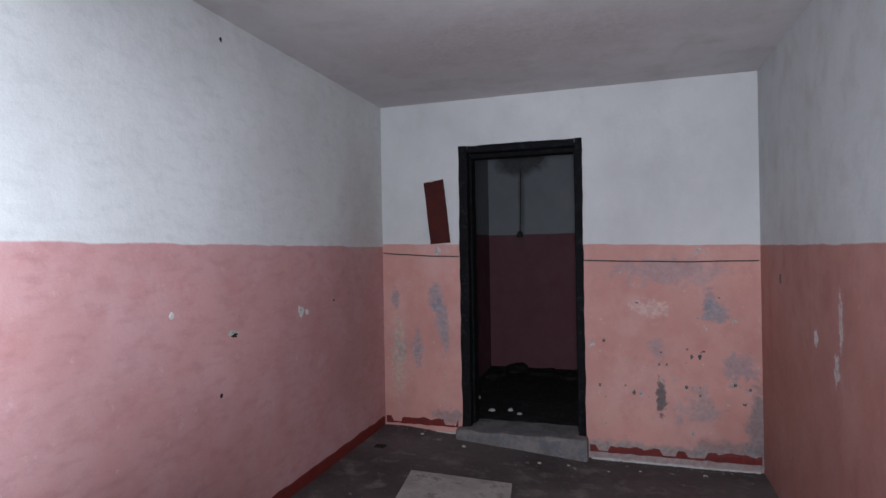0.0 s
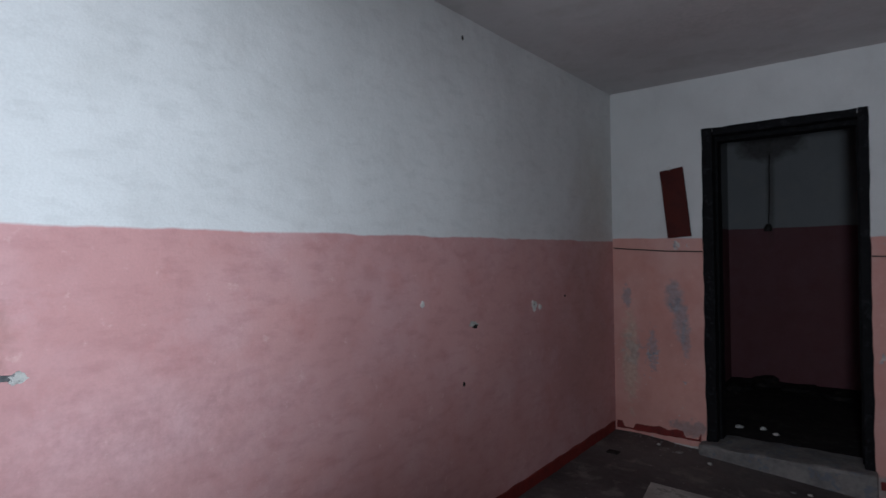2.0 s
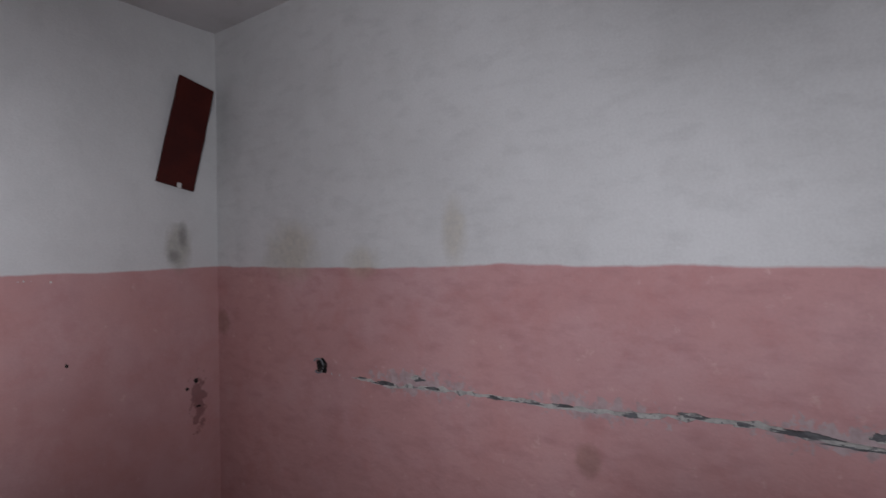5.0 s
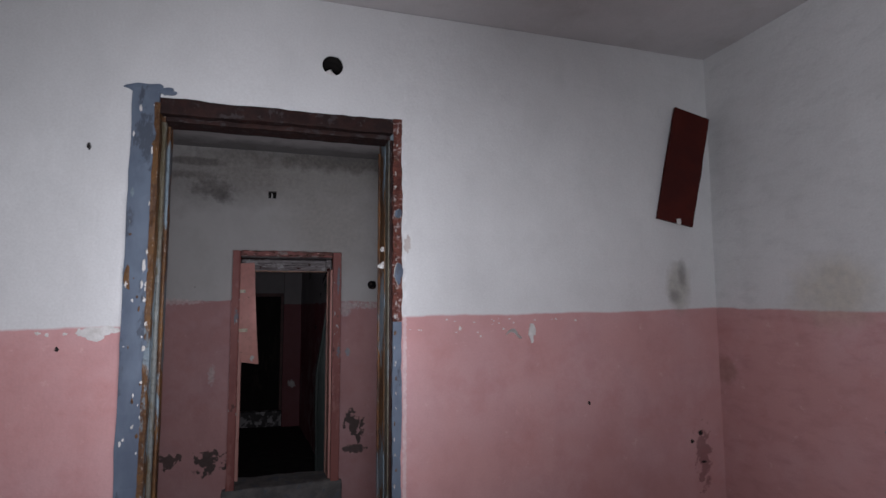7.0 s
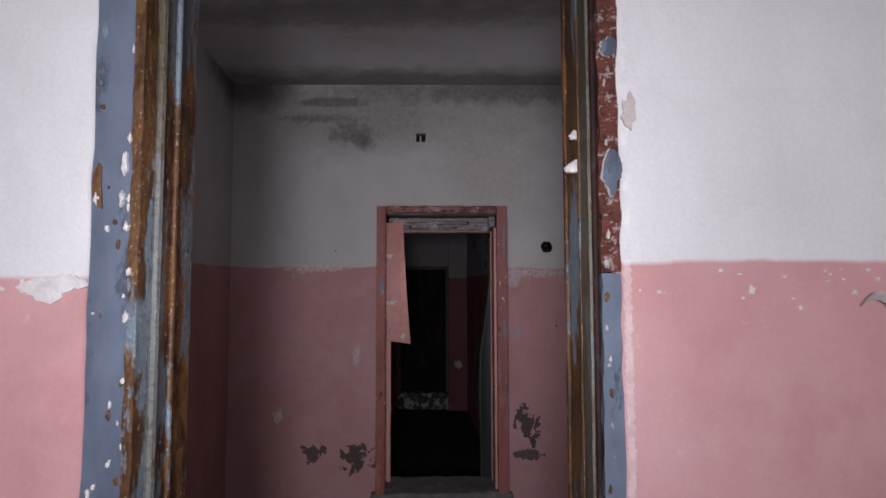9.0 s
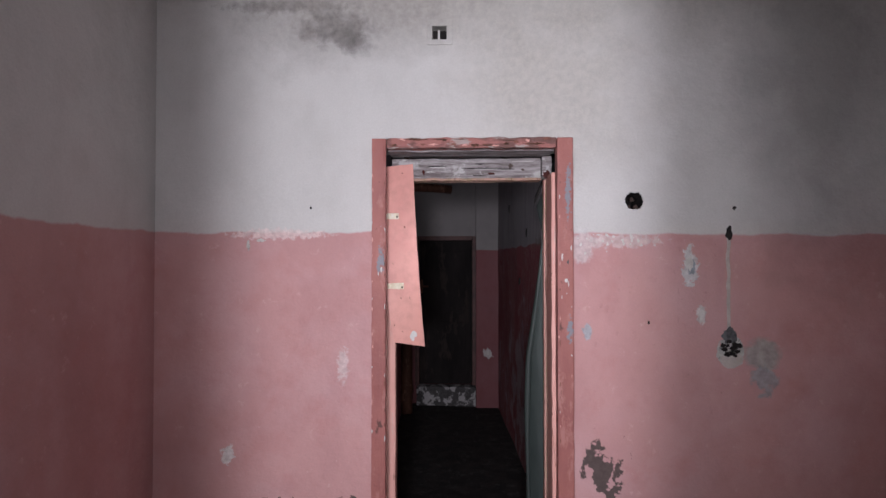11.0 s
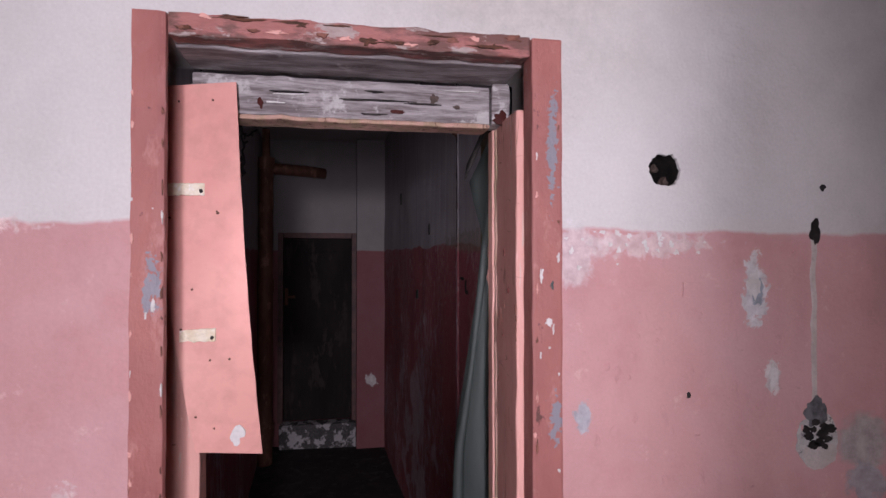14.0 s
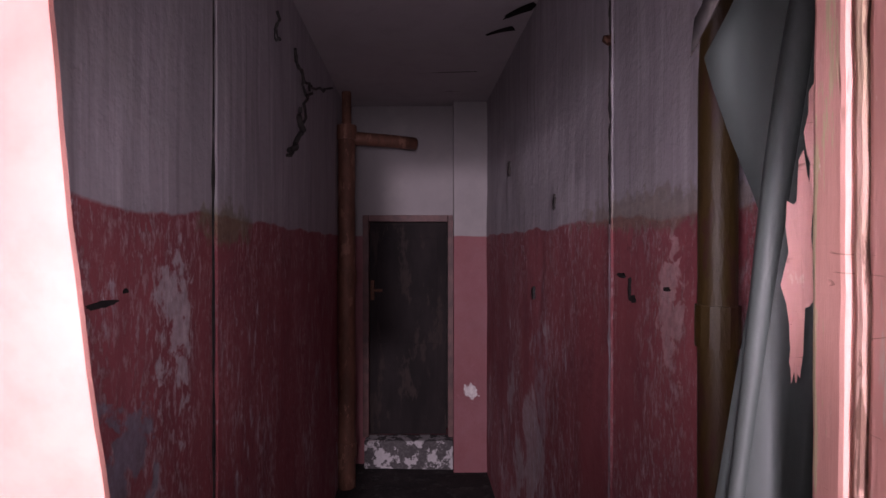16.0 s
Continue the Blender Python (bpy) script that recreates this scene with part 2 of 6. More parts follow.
def slab(name, material, origin, along, inward, length, z0, z1, thick, holes=(), wave=0.004, gap=0.12):
    """A wall: its room face runs from origin along a direction, inward points into the room. holes: (u0, u1, z0, z1)."""
    o, a, n = Vector(origin), Vector(along).normalized(), Vector(inward).normalized()
    us = steps(0, length, gap, [h for hole in holes for h in hole[:2]])
    zs = steps(z0, z1, gap, [h for hole in holes for h in hole[2:]])
    bm = bmesh.new()
    seen = {}

    def vert(i, j, back):
        if (i, j, back) not in seen:
            p = o + a * us[i] + Vector((0, 0, zs[j])) - n * (thick if back else 0)
            near = any(h[1] - h[0] < 0.12 and abs(us[i] - (h[0] + h[1]) / 2) < 0.2 and abs(zs[j] - (h[2] + h[3]) / 2) < 0.2 for h in holes)
            if not back and not near and 0 < i < len(us) - 1 and 0 < j < len(zs) - 1:
                p += n * wave * noise.noise(p * 1.3) + n * wave * 0.5 * noise.noise(p * 4.1)
            seen[i, j, back] = bm.verts.new(p)
        return seen[i, j, back]

    def solid(i, j):
        if not (0 <= i < len(us) - 1 and 0 <= j < len(zs) - 1):
            return False
        u, z = (us[i] + us[i + 1]) / 2, (zs[j] + zs[j + 1]) / 2
        return not any(h[0] < u < h[1] and h[2] < z < h[3] for h in holes)

    for i in range(len(us) - 1):
        for j in range(len(zs) - 1):
            if not solid(i, j):
                continue
            bm.faces.new([vert(i, j, 0), vert(i + 1, j, 0), vert(i + 1, j + 1, 0), vert(i, j + 1, 0)])
            bm.faces.new([vert(i, j + 1, 1), vert(i + 1, j + 1, 1), vert(i + 1, j, 1), vert(i, j, 1)])
            for di, dj, p, q in ((-1, 0, (i, j + 1), (i, j)), (1, 0, (i + 1, j), (i + 1, j + 1)), (0, -1, (i, j), (i + 1, j)), (0, 1, (i + 1, j + 1), (i, j + 1))):
                if not solid(i + di, j + dj):
                    bm.faces.new([vert(*p, 0), vert(*p, 1), vert(*q, 1), vert(*q, 0)])
    bmesh.ops.recalc_face_normals(bm, faces=bm.faces)
    for f in bm.faces:
        f.smooth = False
    return tagged(part(name, bm, material), kind="structure")


def sheet(name, material, x0, x1, y0, y1, z, thick, wave=0.003, gap=0.15):
    """A floor (thick below) or ceiling (negative thick: above)."""
    bm = bmesh.new()
    xs, ys = steps(x0, x1, gap, []), steps(y0, y1, gap, [])
    grid = [[bm.verts.new((x, y, z + wave * noise.noise(Vector((x * 2, y * 2, z))))) for y in ys] for x in xs]
    for i in range(len(xs) - 1):
        for j in range(len(ys) - 1):
            bm.faces.new((grid[i][j], grid[i + 1][j], grid[i + 1][j + 1], grid[i][j + 1]))
    out = bmesh.ops.extrude_face_region(bm, geom=bm.faces[:])
    for v in out["geom"]:
        if isinstance(v, bmesh.types.BMVert):
            v.co.z = z - thick
    bmesh.ops.recalc_face_normals(bm, faces=bm.faces)
    return tagged(part(name, bm, material), kind="structure")



# ---- more mesh helpers ----
def patch_mesh(origin, across, normal, w, h, seed, lift=0.002, dome=0.002, ragged=0.3, sides=22):
    """A ragged flat spot on a wall, with a thin edge. across is the horizontal direction in the wall."""
    bm = bmesh.new()
    o, a, n = Vector(origin), Vector(across).normalized(), Vector(normal).normalized()
    up = Vector((0, 0, 1))
    rim, base = [], []
    for k in range(sides):
        t = k * math.tau / sides
        q = Vector((math.cos(t) * 1.7 + seed * 5.3, math.sin(t) * 1.7, seed * 1.7))
        r = 1 + ragged * (noise.noise(q) * 1.2 + noise.noise(q * 2.7) * 0.8)
        p = o + a * math.cos(t) * w / 2 * r + up * math.sin(t) * h / 2 * r
        base.append(bm.verts.new(p - n * 0.004))
        rim.append(bm.verts.new(p + n * lift))
    mid = bm.verts.new(o + n * (lift + dome))
    for k in range(sides):
        j = (k + 1) % sides
        bm.faces.new((rim[k], rim[j], mid))
        bm.faces.new((base[k], base[j], rim[j], rim[k]))
    bmesh.ops.recalc_face_normals(bm, faces=bm.faces)
    return bm


def cup(wall, wall_mat, inside_mat, centre, across, normal, r, depth, square, name="wall_hole", ragged=0.06):
    """A round hole in a wall: a plaster collar that closes the cut, and a dark sleeve behind it."""
    o, a, n = Vector(centre), Vector(across).normalized(), Vector(normal).normalized()
    up, sides = Vector((0, 0, 1)), 36
    collar, sleeve = bmesh.new(), bmesh.new()
    outer, inner, lip = [], [], []
    for k in range(sides):
        t = k * math.tau / sides
        d = a * math.cos(t) + up * math.sin(t)
        rr = r * (1 + ragged * noise.noise(Vector((math.cos(t) * 3.4, math.sin(t) * 3.4, r * 90))))
        outer.append(collar.verts.new(o + d * square * 1.45 + n * -0.0005))
        lip.append(collar.verts.new(o + d * rr * 1.04 + n * 0.0015))
        inner.append(collar.verts.new(o + d * rr - n * 0.004))
    for k in range(sides):
        j = (k + 1) % sides
        collar.faces.new((outer[k], outer[j], lip[j], lip[k]))
        collar.faces.new((lip[k], lip[j], inner[j], inner[k]))
    tube(sleeve, [o + n * -0.004, o - n * depth], r * 1.04, sides)
    bmesh.ops.delete(sleeve, geom=[f for f in sleeve.faces if len(f.verts) > 4], context="FACES_ONLY")
    end = [sleeve.verts.new(o - n * depth + (a * math.cos(k * math.tau / sides) + up * math.sin(k * math.tau / sides)) * r * 1.06) for k in range(sides)]
    sleeve.faces.new(end)
    ring = part(name, collar, wall_mat, wall, "round hole knocked through the plaster")
    part("sleeve", sleeve, inside_mat, ring)
    return ring


def strip(points, heights, normal, lift, seed=0):
    """A ragged horizontal band along points on a wall; heights is a function of the way along."""
    bm = bmesh.new()
    n = Vector(normal).normalized()
    rows = []
    for i, p in enumerate(points):
        p = Vector(p)
        k = i / max(1, len(points) - 1)
        lo, hi = heights(k, i)
        bump = lift * (0.7 + 0.6 * noise.noise(Vector((k * 40, seed, 1))))
        rows.append((bm.verts.new(p + Vector((0, 0, lo)) - n * 0.003), bm.verts.new(p + Vector((0, 0, lo * 0.7)) + n * bump),
                     bm.verts.new(p + Vector((0, 0, hi * 0.7)) + n * bump), bm.verts.new(p + Vector((0, 0, hi)) - n * 0.003)))
    for p, q in zip(rows, rows[1:]):
        for j in range(3):
            bm.faces.new((p[j], q[j], q[j + 1], p[j + 1]))
    bmesh.ops.recalc_face_normals(bm, faces=bm.faces)
    return bm


def prism(outline, z0, z1, cuts=1, worn=0.0):
    """A plan outline (x, y) drawn upwards, worn along its length."""
    bm = bmesh.new()
    rings = []
    for i in range(cuts + 1):
        z = z0 + (z1 - z0) * i / cuts
        ring = []
        for j, (x, y) in enumerate(outline):
            p = Vector((x, y, z))
            if worn and 0 < i < cuts:
                p += Vector(noise.noise_vector(p * 19.0 + Vector((j, 0, 0)))) * worn
            ring.append(bm.verts.new(p))
        rings.append(ring)
    for p, q in zip(rings, rings[1:]):
        for j in range(len(outline)):
            k = (j + 1) % len(outline)
            bm.faces.new((p[j], p[k], q[k], q[j]))
    bm.faces.new(list(reversed(rings[0])))
    bm.faces.new(rings[-1])
    bmesh.ops.recalc_face_normals(bm, faces=bm.faces)
    return bm


def plank(name, lo, hi, material, parent, label="", bevel=0.003, rough=0.0015, cuts=10):
    bm = bmesh.new()
    box(bm, lo, hi, bevel, rough, cuts)
    return part(name, bm, material, parent, label)


def rubble(bm, at, size, seed):
    """One broken lump."""
    made = bmesh.ops.create_icosphere(bm, subdivisions=2, radius=1.0)["verts"]
    for v in made:
        q = v.co * 1.3 + Vector((seed * 7.1, seed * 3.3, seed))
        v.co *= 0.75 + 0.5 * noise.noise(q)
        v.co = Vector((v.co.x * size[0], v.co.y * size[1], max(v.co.z, -0.55) * size[2]))
        v.co += Vector(at) + Vector((0, 0, size[2] * 0.5))


# ---- structure ----
SOOT = (0.06, 0.055, 0.055)
OCHRE = (0.40, 0.34, 0.22)
BROWN = (0.27, 0.15, 0.12)
mat_east = painted_wall("paint_east", 1.4615, slope_y=0.008, dirt=0.2, grain_z=2.6, streak=0.22, relief=0.55, spots=(
    ((2.2, -1.12, 1.07), (0.2, 0.16, 0.03), (0.40, 0.37, 0.38), 0.6, 1.6, 0.5),
    ((2.2, -1.72, 1.07), (0.2, 0.14, 0.025), (0.38, 0.35, 0.36), 0.6, 1.6, 0.5),
    ((2.2, -2.25, 1.08), (0.2, 0.12, 0.025), (0.36, 0.35, 0.36), 0.6, 1.6, 0.5),
    ((2.2, -2.6, 1.3), (0.2, 0.28, 0.12), (0.58, 0.40, 0.41), 0.3, 0.4, 1.6),
    ((2.2, -3.3, 0.85), (0.2, 0.5, 0.18), (0.57, 0.38, 0.40), 0.3, 0.4, 1.6),
    ((2.2, -2.95, 1.16), (0.2, 0.06, 0.08), BROWN, 0.35, 1.2, 0.8),
    ((2.2, -0.5, 1.52), (0.2, 0.13, 0.10), OCHRE, 0.42, 0.5, 0.9),
    ((2.2, -0.88, 1.47), (0.2, 0.07, 0.05), OCHRE, 0.35, 0.4, 0.9),
    ((2.2, -1.28, 1.56), (0.2, 0.04, 0.09), OCHRE, 0.35, 0.4, 0.9),
    ((2.2, -1.7, 0.93), (0.2, 0.035, 0.04), BROWN, 0.5, 0.4, 0.6),
    ((2.2, -0.03, 1.22), (0.2, 0.05, 0.05), BROWN, 0.5, 0.4, 0.6),
    # Two soft tints darken the wall towards the south corner, shade put in as colour
    ((2.2, -6.3, 0.9), (0.2, 0.35, 0.7), BROWN, 0.25, 0.5, 1.2),
    ((2.2, -6.45, 1.75), (0.2, 0.3, 0.35), OCHRE, 0.22, 0.6, 1.2)))
mat_south = painted_wall("paint_south", 1.385, slope_x=0.020, peel=0.03, dirt=0.12, pink=(0.62, 0.33, 0.28), spots=(
    ((1.77, -6.72, 1.02), (0.05, 0.2, 0.10), GREY_BLUE, 0.6, 0.8, 0.6),
    ((1.72, -6.72, 0.86), (0.045, 0.2, 0.16), GREY_BLUE, 0.6, 0.8, 0.6),
    ((1.69, -6.72, 0.72), (0.03, 0.2, 0.12), GREY_BLUE, 0.5, 0.9, 0.6),
    ((2.1, -6.72, 1.0), (0.03, 0.2, 0.07), GREY_BLUE, 0.6, 0.9, 0.5),
    ((1.92, -6.72, 0.62), (0.035, 0.2, 0.13), GREY_BLUE, 0.55, 1.2, 0.5),
    ((2.06, -6.72, 0.62), (0.05, 0.2, 0.10), GREY_BLUE, 0.45, 1.4, 0.5),
    ((2.08, -6.72, 0.55), (0.06, 0.2, 0.3), (0.5, 0.46, 0.36), 0.45, 0.9, 0.6),
    ((-0.2, -6.72, 0.93), (0.08, 0.2, 0.06), GREY_BLUE, 0.65, 1.0, 0.5),
    ((-0.16, -6.72, 1.0), (0.03, 0.2, 0.09), GREY_BLUE, 0.55, 1.0, 0.5),
    ((0.1, -6.72, 1.2), (0.3, 0.2, 0.08), GREY_BLUE, 0.4, 1.3, 0.8),
    ((0.22, -6.72, 0.95), (0.12, 0.2, 0.05), (0.66, 0.48, 0.44), 0.6, 1.3, 0.6),
    ((-0.33, -6.72, 0.56), (0.08, 0.2, 0.10), GREY_BLUE, 0.5, 1.3, 0.5),
    ((0.17, -6.72, 0.68), (0.05, 0.2, 0.07), GREY_BLUE, 0.4, 1.3, 0.6),
    ((0.15, -6.72, 0.34), (0.032, 0.2, 0.12), (0.1, 0.1, 0.1), 0.85, 0.7, 0.4),
    ((-0.1, -6.72, 0.28), (0.1, 0.2, 0.12), (0.3, 0.3, 0.31), 0.5, 1.2, 0.5),
    ((-0.44, -6.72, 0.15), (0.07, 0.2, 0.24), (0.2, 0.21, 0.22), 0.7, 0.7, 0.5),
    ((-0.3, -6.72, 0.0), (0.3, 0.2, 0.07), (0.2, 0.19, 0.19), 0.6, 0.9, 0.6),
    ((1.66, -6.72, 0.1), (0.12, 0.2, 0.05), (0.22, 0.22, 0.23), 0.6, 0.9, 0.5),
    ((0.3, -6.72, -0.06), (1.4, 0.2, 0.07), (0.3, 0.28, 0.27), 0.8, 0.5, 0.5)))
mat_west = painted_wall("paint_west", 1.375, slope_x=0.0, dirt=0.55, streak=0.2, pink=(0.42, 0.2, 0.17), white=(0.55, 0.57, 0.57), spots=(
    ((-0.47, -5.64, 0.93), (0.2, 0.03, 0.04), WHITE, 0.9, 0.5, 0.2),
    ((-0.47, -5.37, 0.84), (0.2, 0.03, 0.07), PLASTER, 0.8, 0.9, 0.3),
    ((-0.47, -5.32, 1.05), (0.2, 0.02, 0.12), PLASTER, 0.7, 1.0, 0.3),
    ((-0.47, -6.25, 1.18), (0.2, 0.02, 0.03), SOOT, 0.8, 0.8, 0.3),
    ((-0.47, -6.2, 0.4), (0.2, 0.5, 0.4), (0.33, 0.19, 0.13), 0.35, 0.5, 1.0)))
mat_north = painted_wall("paint_north", 1.422, slope_x=0.018, dirt=0.1, spots=(
    ((2.02, 0, 1.55), (0.05, 0.2, 0.09), (0.30, 0.28, 0.22), 0.55, 0.4, 0.7),
    ((2.04, 0, 1.6), (0.018, 0.2, 0.05), SOOT, 0.4, 0.3, 0.9),
    ((2.0, 0, 1.51), (0.025, 0.2, 0.025), SOOT, 0.35, 0.3, 0.9),
    ((2.1, 0, 0.9), (0.03, 0.2, 0.1), (0.14, 0.05, 0.05), 0.6, 1.2, 0.3),
    ((0.905, 0, 1.1), (0.006, 0.2, 1.2), WHITE, 0.35, 0.8, 0.4)))
MOLD_TONE = (0.07, 0.065, 0.065)
mat_b = painted_wall("paint_room_b", 1.52, relief=0.7, slope_x=-0.005, peel=0.0, dirt=0.3, edge=0.02, white=(0.60, 0.58, 0.56), spots=(
    ((0.07, 2.5, 2.345), (0.13, 0.3, 0.06), MOLD_TONE, 0.7, 0.9, 0.8),
    ((-0.12, 2.5, 2.43), (0.2, 0.3, 0.025), MOLD_TONE, 0.65, 0.7, 0.8),
    ((0.16, 2.5, 2.27), (0.06, 0.3, 0.04), MOLD_TONE, 0.5, 0.8, 0.8),
    ((-0.05, 2.5, 2.53), (0.2, 0.3, 0.03), MOLD_TONE, 0.8, 0.3, 0.5),
    ((0.12, 2.5, 2.3), (0.06, 0.3, 0.04), MOLD_TONE, 0.6, 0.4, 0.5),
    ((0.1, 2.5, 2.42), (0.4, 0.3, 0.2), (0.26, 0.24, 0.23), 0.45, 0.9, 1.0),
    # Ceiling line, left corner and right end darkened, in the mold's tone
    ((1.5, 2.5, 2.6), (1.3, 0.3, 0.08), MOLD_TONE, 0.8, 0.6, 0.8),
    ((-0.6, 2.5, 2.62), (0.3, 0.4, 0.12), MOLD_TONE, 0.75, 0.5, 0.9),
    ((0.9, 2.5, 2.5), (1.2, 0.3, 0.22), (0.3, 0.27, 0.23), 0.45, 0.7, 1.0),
    ((1.95, 2.5, 2.2), (0.25, 0.3, 0.7), MOLD_TONE, 0.45, 0.6, 1.1),
    ((0.95, 2.5, 2.05), (0.3, 0.3, 0.25), (0.36, 0.32, 0.27), 0.4, 0.7, 1.0),
    ((1.05, 2.5, 1.46), (0.055, 0.3, 0.055), (0.62, 0.59, 0.59), 0.55, 0.9, 0.4),
    ((1.21, 2.5, 1.488), (0.12, 0.3, 0.025), (0.62, 0.57, 0.56), 0.5, 0.9, 0.4),
    ((1.458, 2.5, 1.39), (0.03, 0.3, 0.07), (0.6, 0.6, 0.61), 0.9, 0.8, 0.2),
    ((1.465, 2.5, 1.385), (0.015, 0.3, 0.03), GREY_BLUE, 0.9, 0.6, 0.2),
    ((1.5, 2.5, 1.2), (0.017, 0.3, 0.035), (0.6, 0.58, 0.57), 0.85, 0.7, 0.2),
    ((1.735, 2.5, 1.05), (0.07, 0.3, 0.055), (0.33, 0.33, 0.31), 0.8, 0.5, 0.4),
    ((1.74, 2.5, 0.95), (0.05, 0.3, 0.05), (0.28, 0.31, 0.33), 0.75, 0.9, 0.3),
    ((1.066, 2.5, 1.135), (0.018, 0.3, 0.03), (0.33, 0.38, 0.42), 0.8, 0.6, 0.3),
    ((1.12, 2.5, 0.6), (0.06, 0.3, 0.08), (0.04, 0.035, 0.03), 0.9, 1.5, 0.15),
    ((1.12, 2.5, 0.42), (0.08, 0.3, 0.03), (0.05, 0.045, 0.04), 0.85, 0.8, 0.15),
    ((0.12, 2.5, 0.4), (0.09, 0.3, 0.06), (0.045, 0.04, 0.035), 0.9, 1.5, 0.15),
    ((-0.13, 2.5, 0.43), (0.06, 0.3, 0.04), (0.05, 0.04, 0.035), 0.85, 1.5, 0.15),
    ((-0.35, 2.5, 0.64), (0.025, 0.3, 0.035), (0.6, 0.58, 0.57), 0.8, 0.8, 0.3),
    ((0.11, 2.5, 1.0), (0.02, 0.3, 0.06), (0.62, 0.53, 0.52), 0.6, 0.9, 0.5),
    ((-0.15, 2.5, 1.515), (0.17, 0.3, 0.02), (0.66, 0.52, 0.5), 0.7, 1.0, 0.4),
    ((-0.57, 1.5, 1.43), (0.3, 0.035, 0.05), (0.17, 0.15, 0.18), 0.7, 0.6, 0.4)))
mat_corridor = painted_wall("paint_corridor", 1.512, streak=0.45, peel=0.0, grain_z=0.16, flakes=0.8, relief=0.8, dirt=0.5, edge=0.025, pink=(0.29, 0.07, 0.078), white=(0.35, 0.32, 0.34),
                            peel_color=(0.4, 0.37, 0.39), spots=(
    ((1.0, 4.7, 0.45), (0.3, 0.35, 0.3), (0.5, 0.45, 0.47), 0.5, 3.0, 0.5),
    ((1.03, 4.45, 0.85), (0.3, 0.08, 0.2), (0.36, 0.29, 0.33), 0.5, 1.6, 0.5),
    ((0.07, 3.42, 1.27), (0.3, 0.07, 0.12), (0.52, 0.45, 0.47), 0.7, 2.2, 0.4),
    ((0.08, 3.2, 0.82), (0.3, 0.12, 0.13), (0.5, 0.44, 0.46), 0.65, 2.2, 0.4),
    ((0.09, 3.05, 1.17), (0.3, 0.03, 0.07), (0.4, 0.38, 0.38), 0.7, 0.8, 0.4),
    ((1.07, 3.35, 1.33), (0.3, 0.04, 0.10), (0.55, 0.36, 0.36), 0.6, 1.8, 0.4),
    ((0.08, 3.15, 1.05), (0.3, 0.12, 0.12), (0.17, 0.2, 0.25), 0.7, 1.2, 0.2),
    ((0.07, 3.75, 1.5), (0.3, 0.18, 0.05), (0.16, 0.14, 0.08), 0.7, 0.8, 0.5),
    ((1.05, 3.5, 1.52), (0.3, 0.4, 0.04), (0.2, 0.16, 0.12), 0.6, 0.9, 0.5)))
# Darker copy of the corridor paint: the far end's dimness is in its colour
mat_end = painted_wall("paint_corridor_end_dimmed", 1.512, peel=0.0, dirt=0.3, pink=(0.19, 0.065, 0.07), white=(0.21, 0.19, 0.19), spots=(
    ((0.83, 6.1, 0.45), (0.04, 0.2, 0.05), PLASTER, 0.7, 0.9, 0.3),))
# Both paints darkened here: the room's lack of light is put into them
mat_back = painted_wall("paint_back_room_shaded", 1.54, dirt=0.35, white=(0.26, 0.27, 0.28), pink=(0.16, 0.06, 0.07), spots=(
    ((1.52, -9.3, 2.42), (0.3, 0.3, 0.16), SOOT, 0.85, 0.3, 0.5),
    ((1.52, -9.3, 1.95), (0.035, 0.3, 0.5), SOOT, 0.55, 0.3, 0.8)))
mat_ceiling = painted_wall("ceiling_whitewash", -1.0, white=(0.60, 0.575, 0.57), dirt=0.55, spots=(
    ((0.9, -5.6, 2.5), (0.9, 0.35, 0.3), (0.42, 0.36, 0.35), 0.4, 0.8, 1.0),
    ((1.5, -4.3, 2.5), (0.7, 0.3, 0.3), (0.72, 0.70, 0.69), 0.5, 0.8, 1.0),
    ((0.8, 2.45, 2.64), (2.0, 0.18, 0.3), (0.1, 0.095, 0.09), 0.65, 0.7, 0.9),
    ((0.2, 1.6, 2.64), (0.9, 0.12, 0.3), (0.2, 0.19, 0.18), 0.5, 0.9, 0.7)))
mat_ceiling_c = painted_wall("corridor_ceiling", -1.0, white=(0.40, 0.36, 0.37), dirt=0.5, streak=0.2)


def floor_material():
    m = Nodes("dirty_screed", 0.8)
    big, mid, fine = m.noise(1.3, 5, 0.6), m.noise(7, 6, 0.65), m.noise(45, 4, 0.6)
    c = m.mix(m.span(big, 0.35, 0.65), (0.055, 0.045, 0.045), (0.10, 0.085, 0.082))
    c = m.mix(m.span(mid, 0.52, 0.66, 0, 0.75), c, (0.17, 0.145, 0.13))
    c = m.mix(m.span(m.noise(26, 5, 0.7), 0.66, 0.7, 0, 0.8), c, (0.4, 0.38, 0.36))
    m.rough(m.span(mid, 0.3, 0.7, 0.55, 0.9))
    m.bump(m.math("ADD", mid, m.math("MULTIPLY", fine, 0.5)), 0.5, 0.012)
    return m.color(c)


mat_floor = floor_material()
# Near-black floor of the corridor and the back room
mat_dark_floor = simple("near_black_floor", (0.022, 0.019, 0.019), (0.035, 0.028, 0.027), 9, 0.9, c=(0.05, 0.045, 0.043), bump=0.9, spec=0.15, depth=0.012)
# Near-black painting the shade inside holes and gaps; mounds and scraps share it
mat_void = simple("hole_shade_and_scrap_black", (0.02, 0.018, 0.018), (0.035, 0.03, 0.028), 20, 0.95, spec=0.05)
mat_mortar = simple("grey_mortar", (0.50, 0.49, 0.46), (0.36, 0.35, 0.33), 34, 0.9, c=(0.16, 0.155, 0.16), bump=0.9, depth=0.008)
